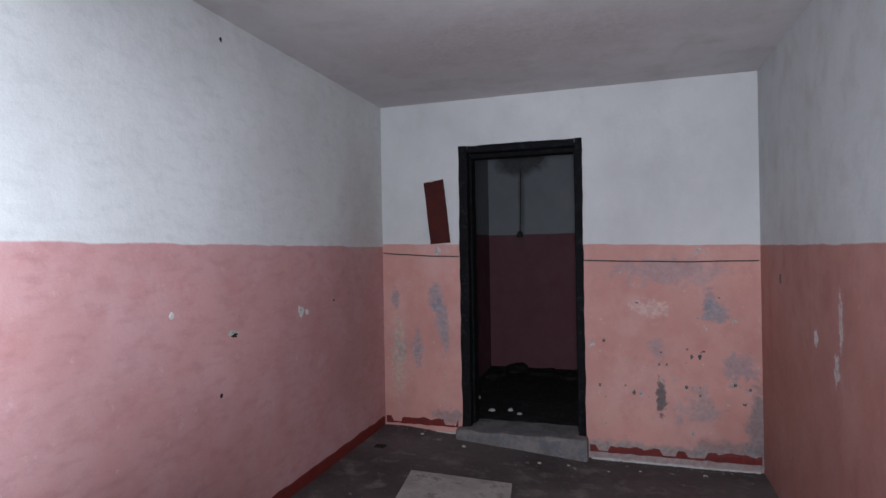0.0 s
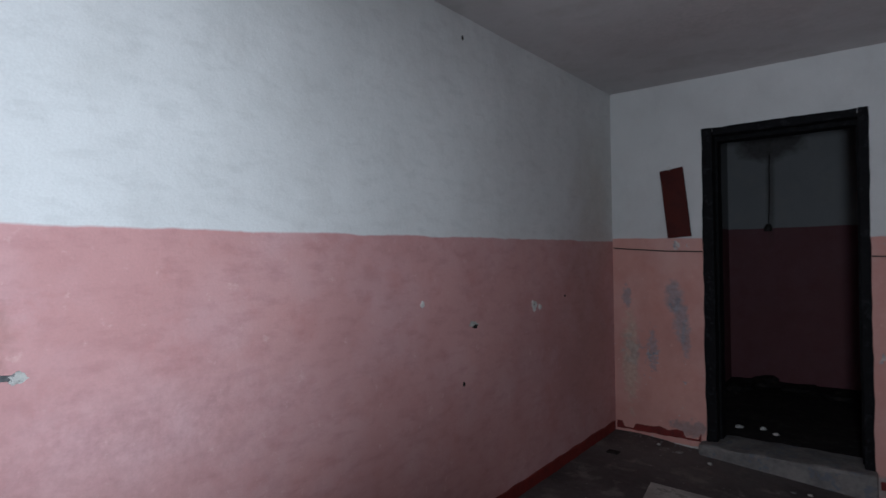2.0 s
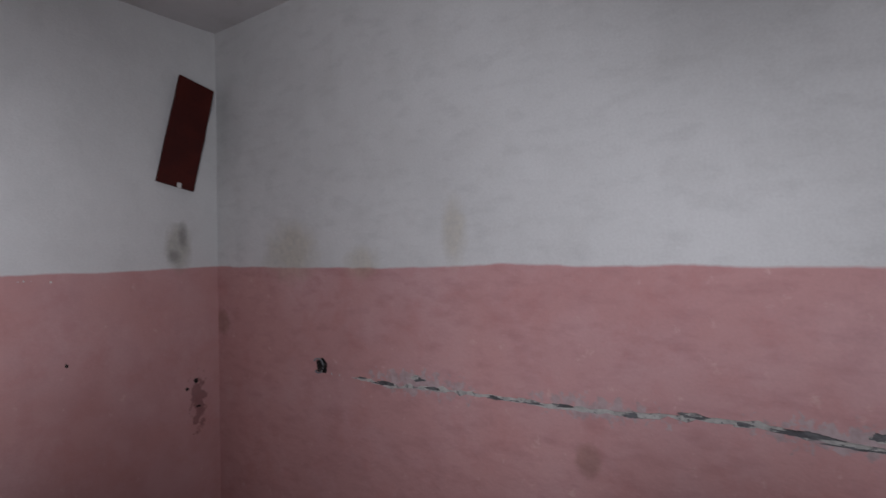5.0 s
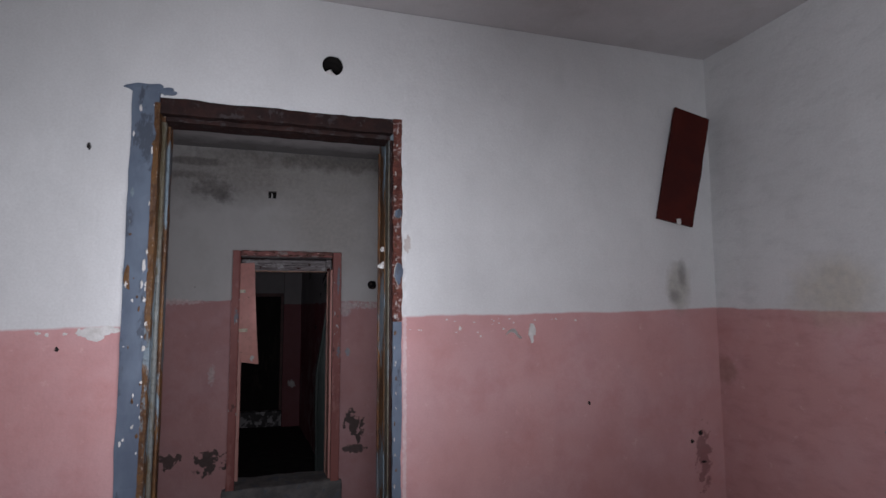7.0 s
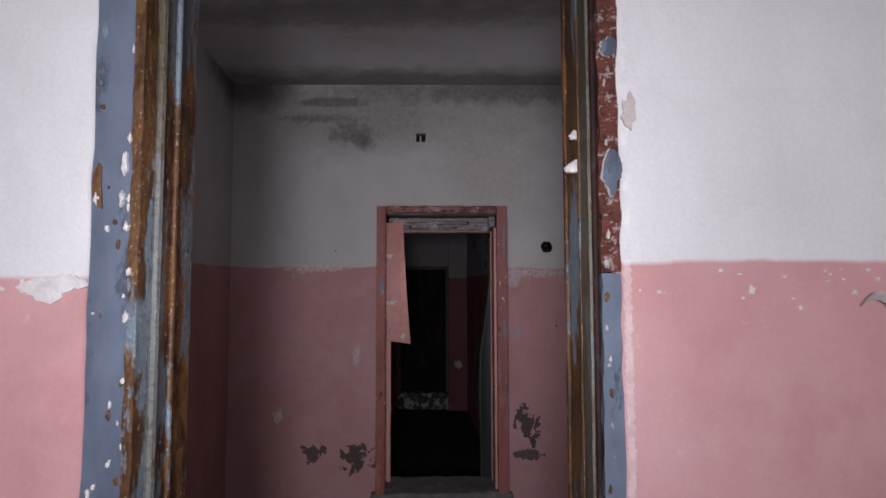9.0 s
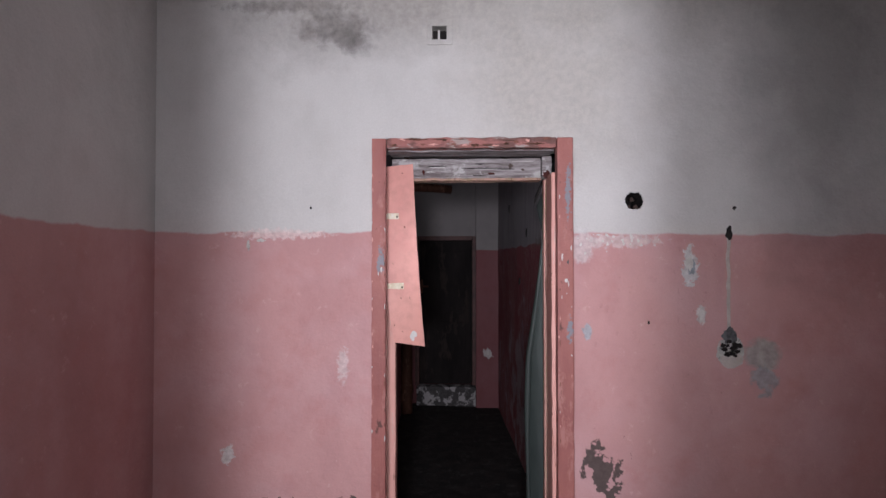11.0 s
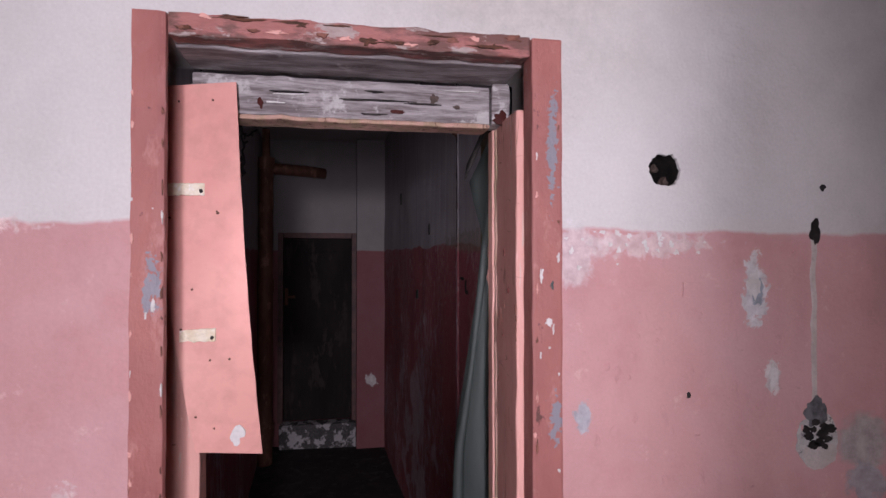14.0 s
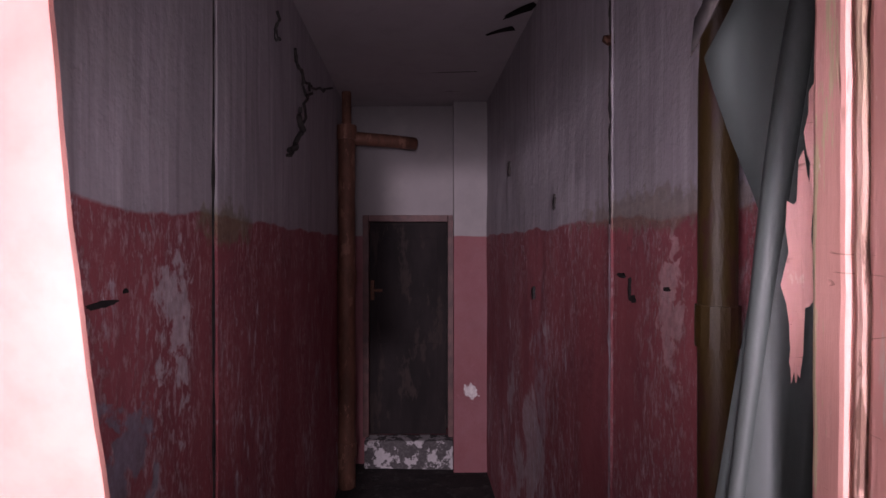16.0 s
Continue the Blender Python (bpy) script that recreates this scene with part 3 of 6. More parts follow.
mat_plaster = simple("bare_plaster", (0.62, 0.6, 0.58), (0.5, 0.48, 0.45), 25, 0.9, bump=0.4)
mat_filler = simple("beige_wall_filler", (0.50, 0.45, 0.42), (0.42, 0.37, 0.34), 25, 0.9, bump=0.4)
mat_red = simple("red_painted_sheet", (0.062, 0.009, 0.006), (0.045, 0.007, 0.0055), 9, 0.6, spec=0.15)
mat_rust_red = simple("flaked_red_skirting", (0.17, 0.022, 0.018), (0.12, 0.02, 0.018), 22, 0.6)
mat_concrete = simple("worn_concrete", (0.2, 0.185, 0.175), (0.12, 0.115, 0.112), 8, 0.85, c=(0.12, 0.13, 0.15), bump=0.5)
mat_lining = simple("near_black_frame_paint", (0.009, 0.009, 0.010), (0.006, 0.006, 0.007), 16, 0.8, spec=0.1, c=(0.02, 0.02, 0.023), bump=0.8)
mat_blue = simple("blue_grey_frame_paint", (0.115, 0.145, 0.19), (0.08, 0.10, 0.14), 6, 0.6, c=(0.055, 0.065, 0.085), bump=0.3, stretch=(1, 1, 0.4))
mat_flaky = simple("dark_red_rust_crust", (0.16, 0.05, 0.035), (0.075, 0.022, 0.016), 40, 0.6, c=(0.40, 0.33, 0.31), bump=1.0, stretch=(1, 1, 1.3), lo=0.40, hi=0.62, depth=0.012)
def rusted(name, base, ochre, blue, pale):
    """Steel that has lost most of its paint: dark and ochre rust, islands of blue-grey paint, pale flakes."""
    m = Nodes(name, 0.6, 0.15)
    vec = m.scaled(1, 1, 0.4)
    n1, n2, n3 = m.noise(26, 7, 0.7, vec), m.noise(9, 6, 0.65, m.scaled(1, 1, 0.3, (4, 1, 2))), m.noise(110, 4, 0.6)
    c = m.mix(m.span(n1, 0.42, 0.58), base, ochre)
    c = m.mix(m.span(n2, 0.53, 0.56, 0, 0.9), c, blue)
    c = m.mix(m.span(m.noise(80, 7, 0.72, m.scaled(1, 1, 0.6, (9, 3, 1))), 0.63, 0.65, 0, pale), c, (0.36, 0.34, 0.31))
    c = m.mix(m.span(m.noise(150, 6, 0.7, m.scaled(1, 1, 0.7, (2, 3, 8))), 0.61, 0.64, 0, pale), c, (0.38, 0.33, 0.28))
    c = m.mix(m.span(n3, 0.5, 0.7, 0, 0.5), c, (0.03, 0.018, 0.012))
    m.rough(m.span(n1, 0.35, 0.65, 0.35, 0.75))
    m.bump(m.math("ADD", n1, m.math("ADD", m.math("MULTIPLY", n2, 0.8), m.math("MULTIPLY", n3, 0.3))), 0.9, 0.006)
    return m.color(c)


mat_rust = rusted("rusted_steel", (0.07, 0.032, 0.014), (0.14, 0.068, 0.024), (0.17, 0.225, 0.26), 0.6)
mat_rust_dark = rusted("dark_rusted_steel", (0.034, 0.015, 0.009), (0.12, 0.05, 0.016), (0.09, 0.10, 0.11), 0.7)
mat_steel = simple("dull_grey_steel_bead", (0.27, 0.29, 0.31), (0.17, 0.18, 0.19), 14, 0.6, 0.4, c=(0.2, 0.12, 0.05), stretch=(1, 1, 0.3))
mat_olive = rusted("olive_grey_painted_steel", (0.09, 0.075, 0.045), (0.13, 0.12, 0.095), (0.13, 0.14, 0.135), 0.4)
mat_head = simple("dark_red_rusted_head", (0.018, 0.008, 0.007), (0.032, 0.012, 0.009), 18, 0.75, 0.2, c=(0.05, 0.04, 0.04), bump=0.7)
def casing_paint():
    """Brown-pink gloss over older coats: blue-grey and white show where it has come off."""
    m = Nodes("brown_pink_casing_paint", 0.5)
    big, mid, fine = m.noise(5, 5, 0.6, m.scaled(1, 1, 0.5)), m.noise(24, 7, 0.72, m.scaled(1, 1, 0.6)), m.noise(90, 4, 0.6)
    c = m.mix(m.span(big, 0.4, 0.62), (0.35, 0.13, 0.112), (0.27, 0.095, 0.085))
    c = m.mix(m.span(m.noise(15, 6, 0.7, m.scaled(1, 1, 0.4, (3, 3, 3))), 0.55, 0.62, 0, 0.6), c, (0.45, 0.21, 0.185))
    c = m.mix(m.span(mid, 0.67, 0.685, 0, 0.85), c, (0.5, 0.44, 0.42))
    c = m.mix(m.span(m.noise(19, 7, 0.72, m.scaled(1, 1, 0.5, (7, 1, 2))), 0.64, 0.66, 0, 0.85), c, (0.09, 0.04, 0.034))
    for at, size in (((0.262, 2.458, 1.41), (0.014, 0.02, 0.04)), ((0.985, 2.458, 1.68), (0.010, 0.02, 0.075)), ((0.99, 2.458, 1.15), (0.011, 0.02, 0.035))):
        c = m.mix(m.math("MULTIPLY", m.blob(at, size, 1.5, 0.25), 0.85), c, (0.2, 0.225, 0.26))
    m.bump(m.math("ADD", mid, m.math("ADD", big, m.math("MULTIPLY", fine, 0.3))), 0.8, 0.005)
    return m.color(c)


mat_casing = casing_paint()
mat_head_casing = simple("chipped_brown_pink_casing", (0.33, 0.13, 0.115), (0.15, 0.07, 0.06), 16, 0.6, c=(0.36, 0.30, 0.28), bump=1.0, stretch=(0.45, 1, 1.3), lo=0.47, hi=0.56, depth=0.008)
def cracked_gloss(name, a, b, bare, wear):
    """Salmon gloss on old wood: brush marks, grain cracks up and down, short cracks across, bare streaks."""
    m = Nodes(name, 0.5)
    grain = m.noise(60, 5, 0.65, m.scaled(1, 1, 0.07))
    big = m.noise(7, 5, 0.6, m.scaled(1, 1, 0.35))
    fine = m.noise(120, 4, 0.6, m.scaled(1, 1, 0.5))
    c = m.mix(m.span(big, 0.38, 0.64), a, b)
    c = m.mix(m.span(grain, 0.48, 0.66, 0, 0.25), c, tuple(k * 0.78 for k in b))
    c = m.mix(m.span(m.noise(30, 6, 0.7, m.scaled(1, 1, 0.1, (2, 6, 1))), 0.62 - wear, 0.65 - wear, 0, 0.85), c, bare)
    c = m.mix(m.span(m.noise(55, 5, 0.7, m.scaled(1, 1, 0.3, (6, 1, 1))), 0.65, 0.68, 0, 0.7), c, (0.72, 0.5, 0.44))

    def crack(scale, vec, width, mask_scale, lo):
        d = m.math("ABSOLUTE", m.math("SUBTRACT", m.noise(scale, 3, 0.55, vec), 0.5))
        return m.math("MULTIPLY", m.span(d, width, width * 0.4), m.span(m.noise(mask_scale, 3, 0.5, m.scaled(1, 1, 1, (5, 5, 5))), lo, lo + 0.05))

    up = crack(15, m.scaled(1, 1, 0.05, (1, 3, 2)), 0.006, 9, 0.54)
    side = crack(14, m.scaled(0.22, 0.22, 1.0, (4, 1, 2)), 0.005, 16, 0.58)
    gap = m.math("MAXIMUM", up, side)
    c = m.mix(m.math("MULTIPLY", gap, 0.75), c, (0.2, 0.085, 0.065))
    m.rough(m.span(fine, 0.3, 0.7, 0.42, 0.68))
    height = m.math("ADD", m.math("MULTIPLY", grain, 0.8), m.math("ADD", m.math("MULTIPLY", fine, 0.25), big))
    m.bump(m.math("SUBTRACT", height, m.math("MULTIPLY", gap, 0.8)), 0.3, 0.003)
    return m.color(c)


mat_jamb = cracked_gloss("salmon_jamb_gloss", (0.66, 0.345, 0.295), (0.58, 0.285, 0.24), (0.54, 0.40, 0.34), 0.0)
mat_jamb_worn = cracked_gloss("worn_salmon_jamb", (0.64, 0.34, 0.29), (0.54, 0.27, 0.22), (0.46, 0.42, 0.24), 0.03)
mat_board = simple("pink_hardboard", (0.66, 0.32, 0.27), (0.60, 0.27, 0.235), 4, 0.5, bump=0.12)
mat_flake_wood = simple("yellowed_filler", (0.72, 0.66, 0.53), (0.60, 0.50, 0.34), 40, 0.8, c=(0.76, 0.73, 0.68), bump=0.6)
mat_rope = simple("stripped_dry_edge", (0.44, 0.26, 0.21), (0.30, 0.215, 0.14), 34, 0.8, bump=0.8, c=(0.13, 0.065, 0.045), stretch=(1, 1, 0.16))


mat_crack = simple("brown_crack", (0.22, 0.09, 0.065), (0.12, 0.05, 0.035), 60, 0.8)


def old_wood():
    m = Nodes("weathered_grey_wood", 0.75)
    vec = m.scaled(1.2, 6, 14)
    grain, fine, blot = m.noise(6, 6, 0.65, vec), m.noise(26, 4, 0.6, vec), m.noise(9, 6, 0.7)
    c = m.mix(m.span(grain, 0.38, 0.62), (0.34, 0.31, 0.31), (0.13, 0.105, 0.105))
    c = m.mix(m.span(fine, 0.5, 0.7, 0, 0.6), c, (0.09, 0.07, 0.065))
    c = m.mix(m.span(blot, 0.57, 0.62, 0, 0.7), c, (0.48, 0.46, 0.45))
    c = m.mix(m.span(m.noise(11, 6, 0.7, m.scaled(1, 1, 1, (5, 2, 9))), 0.66, 0.68, 0, 0.8), c, (0.25, 0.05, 0.05))
    m.bump(m.math("ADD", grain, m.math("MULTIPLY", fine, 0.6)), 0.6, 0.006)
    return m.color(c)


mat_wood = old_wood()
mat_wood_dark = simple("dark_knot", (0.09, 0.06, 0.05), (0.05, 0.035, 0.03), 40, 0.8)
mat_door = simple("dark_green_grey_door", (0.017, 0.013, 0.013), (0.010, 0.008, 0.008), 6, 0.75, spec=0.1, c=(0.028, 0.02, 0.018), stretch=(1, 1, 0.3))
mat_pipe = simple("rusty_pipe_paint", (0.17, 0.075, 0.05), (0.10, 0.045, 0.03), 10, 0.6, 0.2, c=(0.26, 0.13, 0.09), bump=0.5, stretch=(1, 1, 0.4))
mat_riser = simple("glossy_ochre_pipe", (0.034, 0.02, 0.005), (0.022, 0.008, 0.005), 9, 0.5, c=(0.03, 0.01, 0.008), stretch=(1, 1, 0.3), spec=0.25, bump=0.9, depth=0.006)
mat_sheet = simple("grey_green_leatherette", (0.040, 0.050, 0.046), (0.026, 0.034, 0.032), 5, 0.6, bump=0.3, spec=0.3, stretch=(1, 1, 0.3))
mat_sheet_worn = simple("peeled_leatherette_edge", (0.05, 0.062, 0.058), (0.34, 0.18, 0.155), 9, 0.55, c=(0.09, 0.1, 0.1), bump=0.4, stretch=(1, 1, 0.25), lo=0.56, hi=0.59)
mat_cable = simple("black_cable", (0.025, 0.022, 0.022), (0.04, 0.035, 0.03), 30, 0.6)
mat_slab = simple("dusty_hardboard_on_floor", (0.36, 0.33, 0.30), (0.28, 0.25, 0.23), 5, 0.85, c=(0.2, 0.18, 0.165), bump=0.4)
mat_nail = simple("rusty_nail", (0.12, 0.05, 0.03), (0.06, 0.03, 0.02), 60, 0.7, 0.4)
VENT1, VENT2, HOLE2, HOLE_L, SOCKET = (0.654, 2.287), (0.493, 2.313), (1.248, 1.642), (1.236, 1.556), (1.61, 1.062)


def cut(u, z, s):
    return (u - s, u + s, z - s, z + s)


wall_east = slab("wall_east", mat_east, (2.2, -6.72, 0), (0, 1, 0), (-1, 0, 0), 6.72, -0.2, 2.51, 0.25)
wall_south = slab("wall_south", mat_south, (2.2, -6.72, 0), (-1, 0, 0), (0, 1, 0), 2.67, -0.2, 2.51, 0.2, [(0.66, 1.52, -0.2, 2.13)])
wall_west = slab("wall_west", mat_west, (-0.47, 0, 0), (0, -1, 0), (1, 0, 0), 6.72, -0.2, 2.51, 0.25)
wall_north = slab("wall_north", mat_north, (-0.47, 0, 0), (1, 0, 0), (0, -1, 0), 2.67, -0.2, 2.51, 0.25,
                  [(0.545, 1.357, -0.2, 2.115), cut(VENT1[0] + 0.47, VENT1[1], 0.036)])
floor_a = sheet("floor_a", mat_floor, -0.72, 2.45, -6.72, 0.25, 0, 0.35, 0.006)
for v in floor_a.data.vertices:
    if v.co.z > -0.2:
        v.co.z -= 0.12 * min(1.0, max(0.0, (2.0 - v.co.x) / 1.4)) * min(1.0, max(0.0, (-2.0 - v.co.y) / 3.0))
sheet("ceiling_a", mat_ceiling, -0.6, 2.4, -6.9, 0.1, 2.51, -0.2, 0.006)

B_DIR = Vector((-0.193, 2.25, 0)).normalized()
wall_b_west = slab("wall_b_west", mat_b, (-0.457, 0.25, 0), B_DIR, (1, 0.0858, 0), 2.258, -0.1, 2.64, 0.22, [cut(0.99, HOLE_L[1], 0.028)])
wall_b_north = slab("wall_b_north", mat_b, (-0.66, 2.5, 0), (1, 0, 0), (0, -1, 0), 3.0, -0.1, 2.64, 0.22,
                    [(0.892, 1.645, -0.1, 1.868), cut(VENT2[0] + 0.66, VENT2[1], 0.03), cut(HOLE2[0] + 0.66, HOLE2[1], 0.037)])
wall_b_east = slab("wall_b_east", mat_b, (2.3, 2.5, 0), (0, -1, 0), (-1, 0, 0), 2.25, -0.1, 2.64, 0.22)
wall_b_south = slab("wall_b_south", mat_b, (2.3, 0.26, 0), (-1, 0, 0), (0, 1, 0), 2.78, -0.1, 2.64, 0.008, [(1.39, 2.23, -0.1, 2.13)])
sheet("floor_b", mat_floor, -0.7, 2.35, 0.25, 2.72, 0.03, 0.3)
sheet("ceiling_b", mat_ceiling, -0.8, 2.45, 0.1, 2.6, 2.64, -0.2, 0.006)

C_DIR = Vector((-0.17, 3.53, 0)).normalized()
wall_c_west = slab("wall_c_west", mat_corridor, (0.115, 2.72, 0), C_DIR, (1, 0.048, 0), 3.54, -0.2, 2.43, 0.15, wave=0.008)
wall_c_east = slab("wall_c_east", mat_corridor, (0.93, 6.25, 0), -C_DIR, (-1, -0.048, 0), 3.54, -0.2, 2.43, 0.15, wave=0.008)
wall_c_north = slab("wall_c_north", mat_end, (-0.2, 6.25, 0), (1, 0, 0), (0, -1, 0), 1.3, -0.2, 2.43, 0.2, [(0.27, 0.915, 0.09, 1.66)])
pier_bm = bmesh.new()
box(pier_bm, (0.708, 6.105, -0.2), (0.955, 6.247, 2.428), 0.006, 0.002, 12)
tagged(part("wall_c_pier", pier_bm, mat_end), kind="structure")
sheet("floor_c", mat_dark_floor, -0.2, 1.3, 2.722, 6.25, -0.1, 0.3, 0.012)
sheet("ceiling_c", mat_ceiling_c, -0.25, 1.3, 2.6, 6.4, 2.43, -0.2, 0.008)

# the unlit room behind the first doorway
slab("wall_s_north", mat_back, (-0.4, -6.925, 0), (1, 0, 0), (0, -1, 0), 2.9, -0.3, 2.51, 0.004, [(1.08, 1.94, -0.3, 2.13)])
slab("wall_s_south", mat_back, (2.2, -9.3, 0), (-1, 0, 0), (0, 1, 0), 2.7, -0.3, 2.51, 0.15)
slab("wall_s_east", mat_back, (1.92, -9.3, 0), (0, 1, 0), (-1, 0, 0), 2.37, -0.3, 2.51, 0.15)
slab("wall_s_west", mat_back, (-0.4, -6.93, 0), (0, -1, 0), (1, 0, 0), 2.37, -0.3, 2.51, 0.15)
sheet("floor_s", mat_dark_floor, -0.5, 2.2, -9.4, -6.722, -0.05, 0.3, 0.02)
sheet("ceiling_s", mat_ceiling, -0.5, 2.2, -9.4, -6.85, 2.51, -0.2)


# ---- room A: doorway to the unlit room ----
def doorway_south():
    d = empty("door_1", (1.11, -6.72, 0))
    inv = Matrix.Translation((-1.11, 6.72, 0))

    def piece(name, bm, mat, label=""):
        bm.transform(inv)
        return part(name, bm, mat, d, label)

    for name, x0, x1, rx in (("jamb", 1.497, 1.567, 1.0), ("jamb", 0.652, 0.704, 1.0)):
        bm = bmesh.new()
        box(bm, (x0, -6.80, -0.06), (x1, -6.712, 2.16), 0.006, 0.007, 26)
        piece(name, bm, mat_lining)
        bm = bmesh.new()
        xi = (x0 - 0.012, x0 + 0.028) if x0 > 1 else (x1 - 0.028, x1 + 0.012)
        box(bm, (xi[0], -6.92, -0.04), (xi[1], -6.802, 2.10), 0.004, 0.003, 12)
        piece("door_stop", bm, mat_lining)
    bm = bmesh.new()
    box(bm, (0.706, -6.80, 2.105), (1.495, -6.712, 2.158), 0.006, 0.008, 16)
    piece("door_head", bm, mat_lining)
    bm = bmesh.new()
    box(bm, (0.706, -6.918, 2.075), (1.495, -6.802, 2.11), 0.004, 0.003, 8)
    piece("door_stop", bm, mat_lining)
    bm = bmesh.new()
    box(bm, (0.64, -6.95, -0.2), (1.60, -6.62, 0.035), 0.02, 0.012, 10)
    piece("threshold", bm, mat_concrete, "worn raised concrete threshold")
    return tagged(d, "doorless opening with a near-black frame", "doorway", kind="structure")


doorway_south()


# ---- red sheets hung on the wall ----
def red_sheet(name, corners, normal, thick, label):
    """A leaning rectangular sheet; corners go round from the upper left."""
    tl, tr, br, bl = [Vector(c) for c in corners]
    o, n = (tl + tr + br + bl) / 4, Vector(normal)
    root = empty(name, o)
    bm = bmesh.new()
    grid = []
    for i in range(5):
        row = []
        for j in range(11):
            p = tl.lerp(tr, i / 4).lerp(bl.lerp(br, i / 4), j / 10) - o
            p += n * 0.003 * noise.noise(p * 9)
            if i in (0, 4):
                p += (tr - tl).normalized() * 0.0025 * noise.noise(Vector((j * 1.7, i, 3)))
            row.append(bm.verts.new(p))
        grid.append(row)
    for i in range(4):
        for j in range(10):
            bm.faces.new((grid[i][j], grid[i][j + 1], grid[i + 1][j + 1], grid[i + 1][j]))
    out = bmesh.ops.extrude_face_region(bm, geom=bm.faces[:])
    for v in out["geom"]:
        if isinstance(v, bmesh.types.BMVert):
            v.co -= n * thick
    bmesh.ops.recalc_face_normals(bm, faces=bm.faces)
    part("sheet", bm, mat_red, root)
    bm = bmesh.new()
    low = (tl.lerp(tr, 0.42) if name.endswith("plate") else bl.lerp(br, 0.58)) - o
    side = (tr - tl).normalized()
    bm2 = bmesh.new()
    box(bm2, (-0.008, -0.003, -0.012), (0.008, 0.003, 0.012), 0.002)
    bm2.transform(Matrix.Translation(low + n * 0.004 + Vector((0, 0, 0.006))) @ Matrix.Rotation(math.atan2(side.y, side.x), 4, "Z"))
    part("hanging_tab", bm2, mat_plaster, root, "small pale metal hanging tab")
    bm.free()
    return tagged(root, label, "wall panel")


red_sheet("wall_plate", ((1.838, -6.690, 1.893), (1.685, -6.700, 1.915), (1.634, -6.695, 1.431), (1.787, -6.685, 1.42)), (0, 1, 0), 0.012,
          "dark red painted metal sheet hanging askew beside a doorway")
red_sheet("wall_sheet", ((2.013, -0.040, 2.268), (2.146, -0.072, 2.221), (2.064, -0.045, 1.783), (1.925, -0.012, 1.818)), (0.1, -0.99, 0), 0.011,
          "dark red painted metal sheet hanging tilted near a corner")


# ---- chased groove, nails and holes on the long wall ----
# Dark tone painting the shade of groove hollows; dark chips share it
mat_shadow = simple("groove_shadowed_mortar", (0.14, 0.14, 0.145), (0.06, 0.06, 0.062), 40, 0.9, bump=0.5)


def groove():
    root = empty("chased_groove", (2.2, -1.85, 1.08))
    inv = Matrix.Translation((-2.2, 1.85, -1.08))

    def line(y):
        return 1.062 + 0.022 * math.exp(-((y + 2.05) / 0.22) ** 2) - 0.010 * math.exp(-((y + 1.0) / 0.12) ** 2) + 0.004 * noise.noise(Vector((y * 5.3, 2.2, 0)))

    ys = [-0.72 - i * 0.022 for i in range(90)]
    bm = strip([(2.2, y, line(y)) for y in ys],
               lambda k, i: (-0.008 - 0.016 * noise.noise(Vector((i * 0.71, 5, 0))) * (1 if k > 0.05 else 0.2), 0.006 + 0.016 * noise.noise(Vector((i * 0.63, 9, 0)))), (-1, 0, 0), 0.004)
    bm.transform(inv)
    part("mortar_fill", bm, mat_mortar, root, "pale grey mortar filling the groove")
    rnd = random.Random(4)
    spans = [(-0.86, 0.06, 0.0), (-0.98, 0.08, 0.004), (-1.13, 0.05, 0.026), (-1.2, 0.09, -0.004), (-1.42, 0.05, -0.004), (-1.53, 0.08, 0.0), (-1.655, 0.10, 0.0), (-1.82, 0.04, -0.004),
             (-1.97, 0.06, 0.004), (-2.07, 0.05, -0.006), (-2.19, 0.10, 0.0), (-2.30, 0.12, -0.002), (-2.33, 0.05, 0.022), (-2.475, 0.04, 0.026), (-2.49, 0.10, -0.002), (-2.56, 0.04, -0.006)]
    for i, (y0, w, dz) in enumerate(spans):
        for j in range(2):
            bm = patch_mesh((2.2, y0 + (rnd.random() - 0.5) * w * 0.6 * j, line(y0) + dz + 0.004 * j), (0, 1, 0), (-1, 0, 0), w * (1 - 0.4 * j), rnd.uniform(0.006, 0.011) + (0.005 if dz > 0.02 else 0), rnd.random() * 9, 0.005 + 0.001 * j, 0.001, 0.55, 30)
            bm.transform(inv)
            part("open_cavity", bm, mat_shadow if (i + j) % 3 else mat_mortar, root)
    bm = patch_mesh((2.2, -2.35, 1.100), (0, 1, 0), (-1, 0, 0), 0.035, 0.016, 3.3, 0.005, 0.001, 0.7, 30)
    bm.transform(inv)
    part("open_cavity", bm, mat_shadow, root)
    for y, z, w, h, sd in ((-2.665, 1.085, 0.075, 0.065, 1.0), (-2.69, 1.115, 0.06, 0.03, 2.0), (-2.625, 1.046, 0.05, 0.03, 6.0), (-2.60, 1.075, 0.05, 0.05, 5.0)):
        bm = patch_mesh((2.2, y, z), (0, 1, 0), (-1, 0, 0), w, h, sd, 0.008, 0.012, 0.35)
        bm.transform(inv)
        part("mortar_lump", bm, mat_mortar, root)
    bm = patch_mesh((2.19, -2.712, 1.093), (0, 1, 0), (-1, 0, 0), 0.024, 0.024, 8.0, 0.012, 0.0, 0.3)
    bm.transform(inv)
    part("open_cavity", bm, mat_void, root)
    ys = [-2.71 - i * 0.014 for i in range(24)]
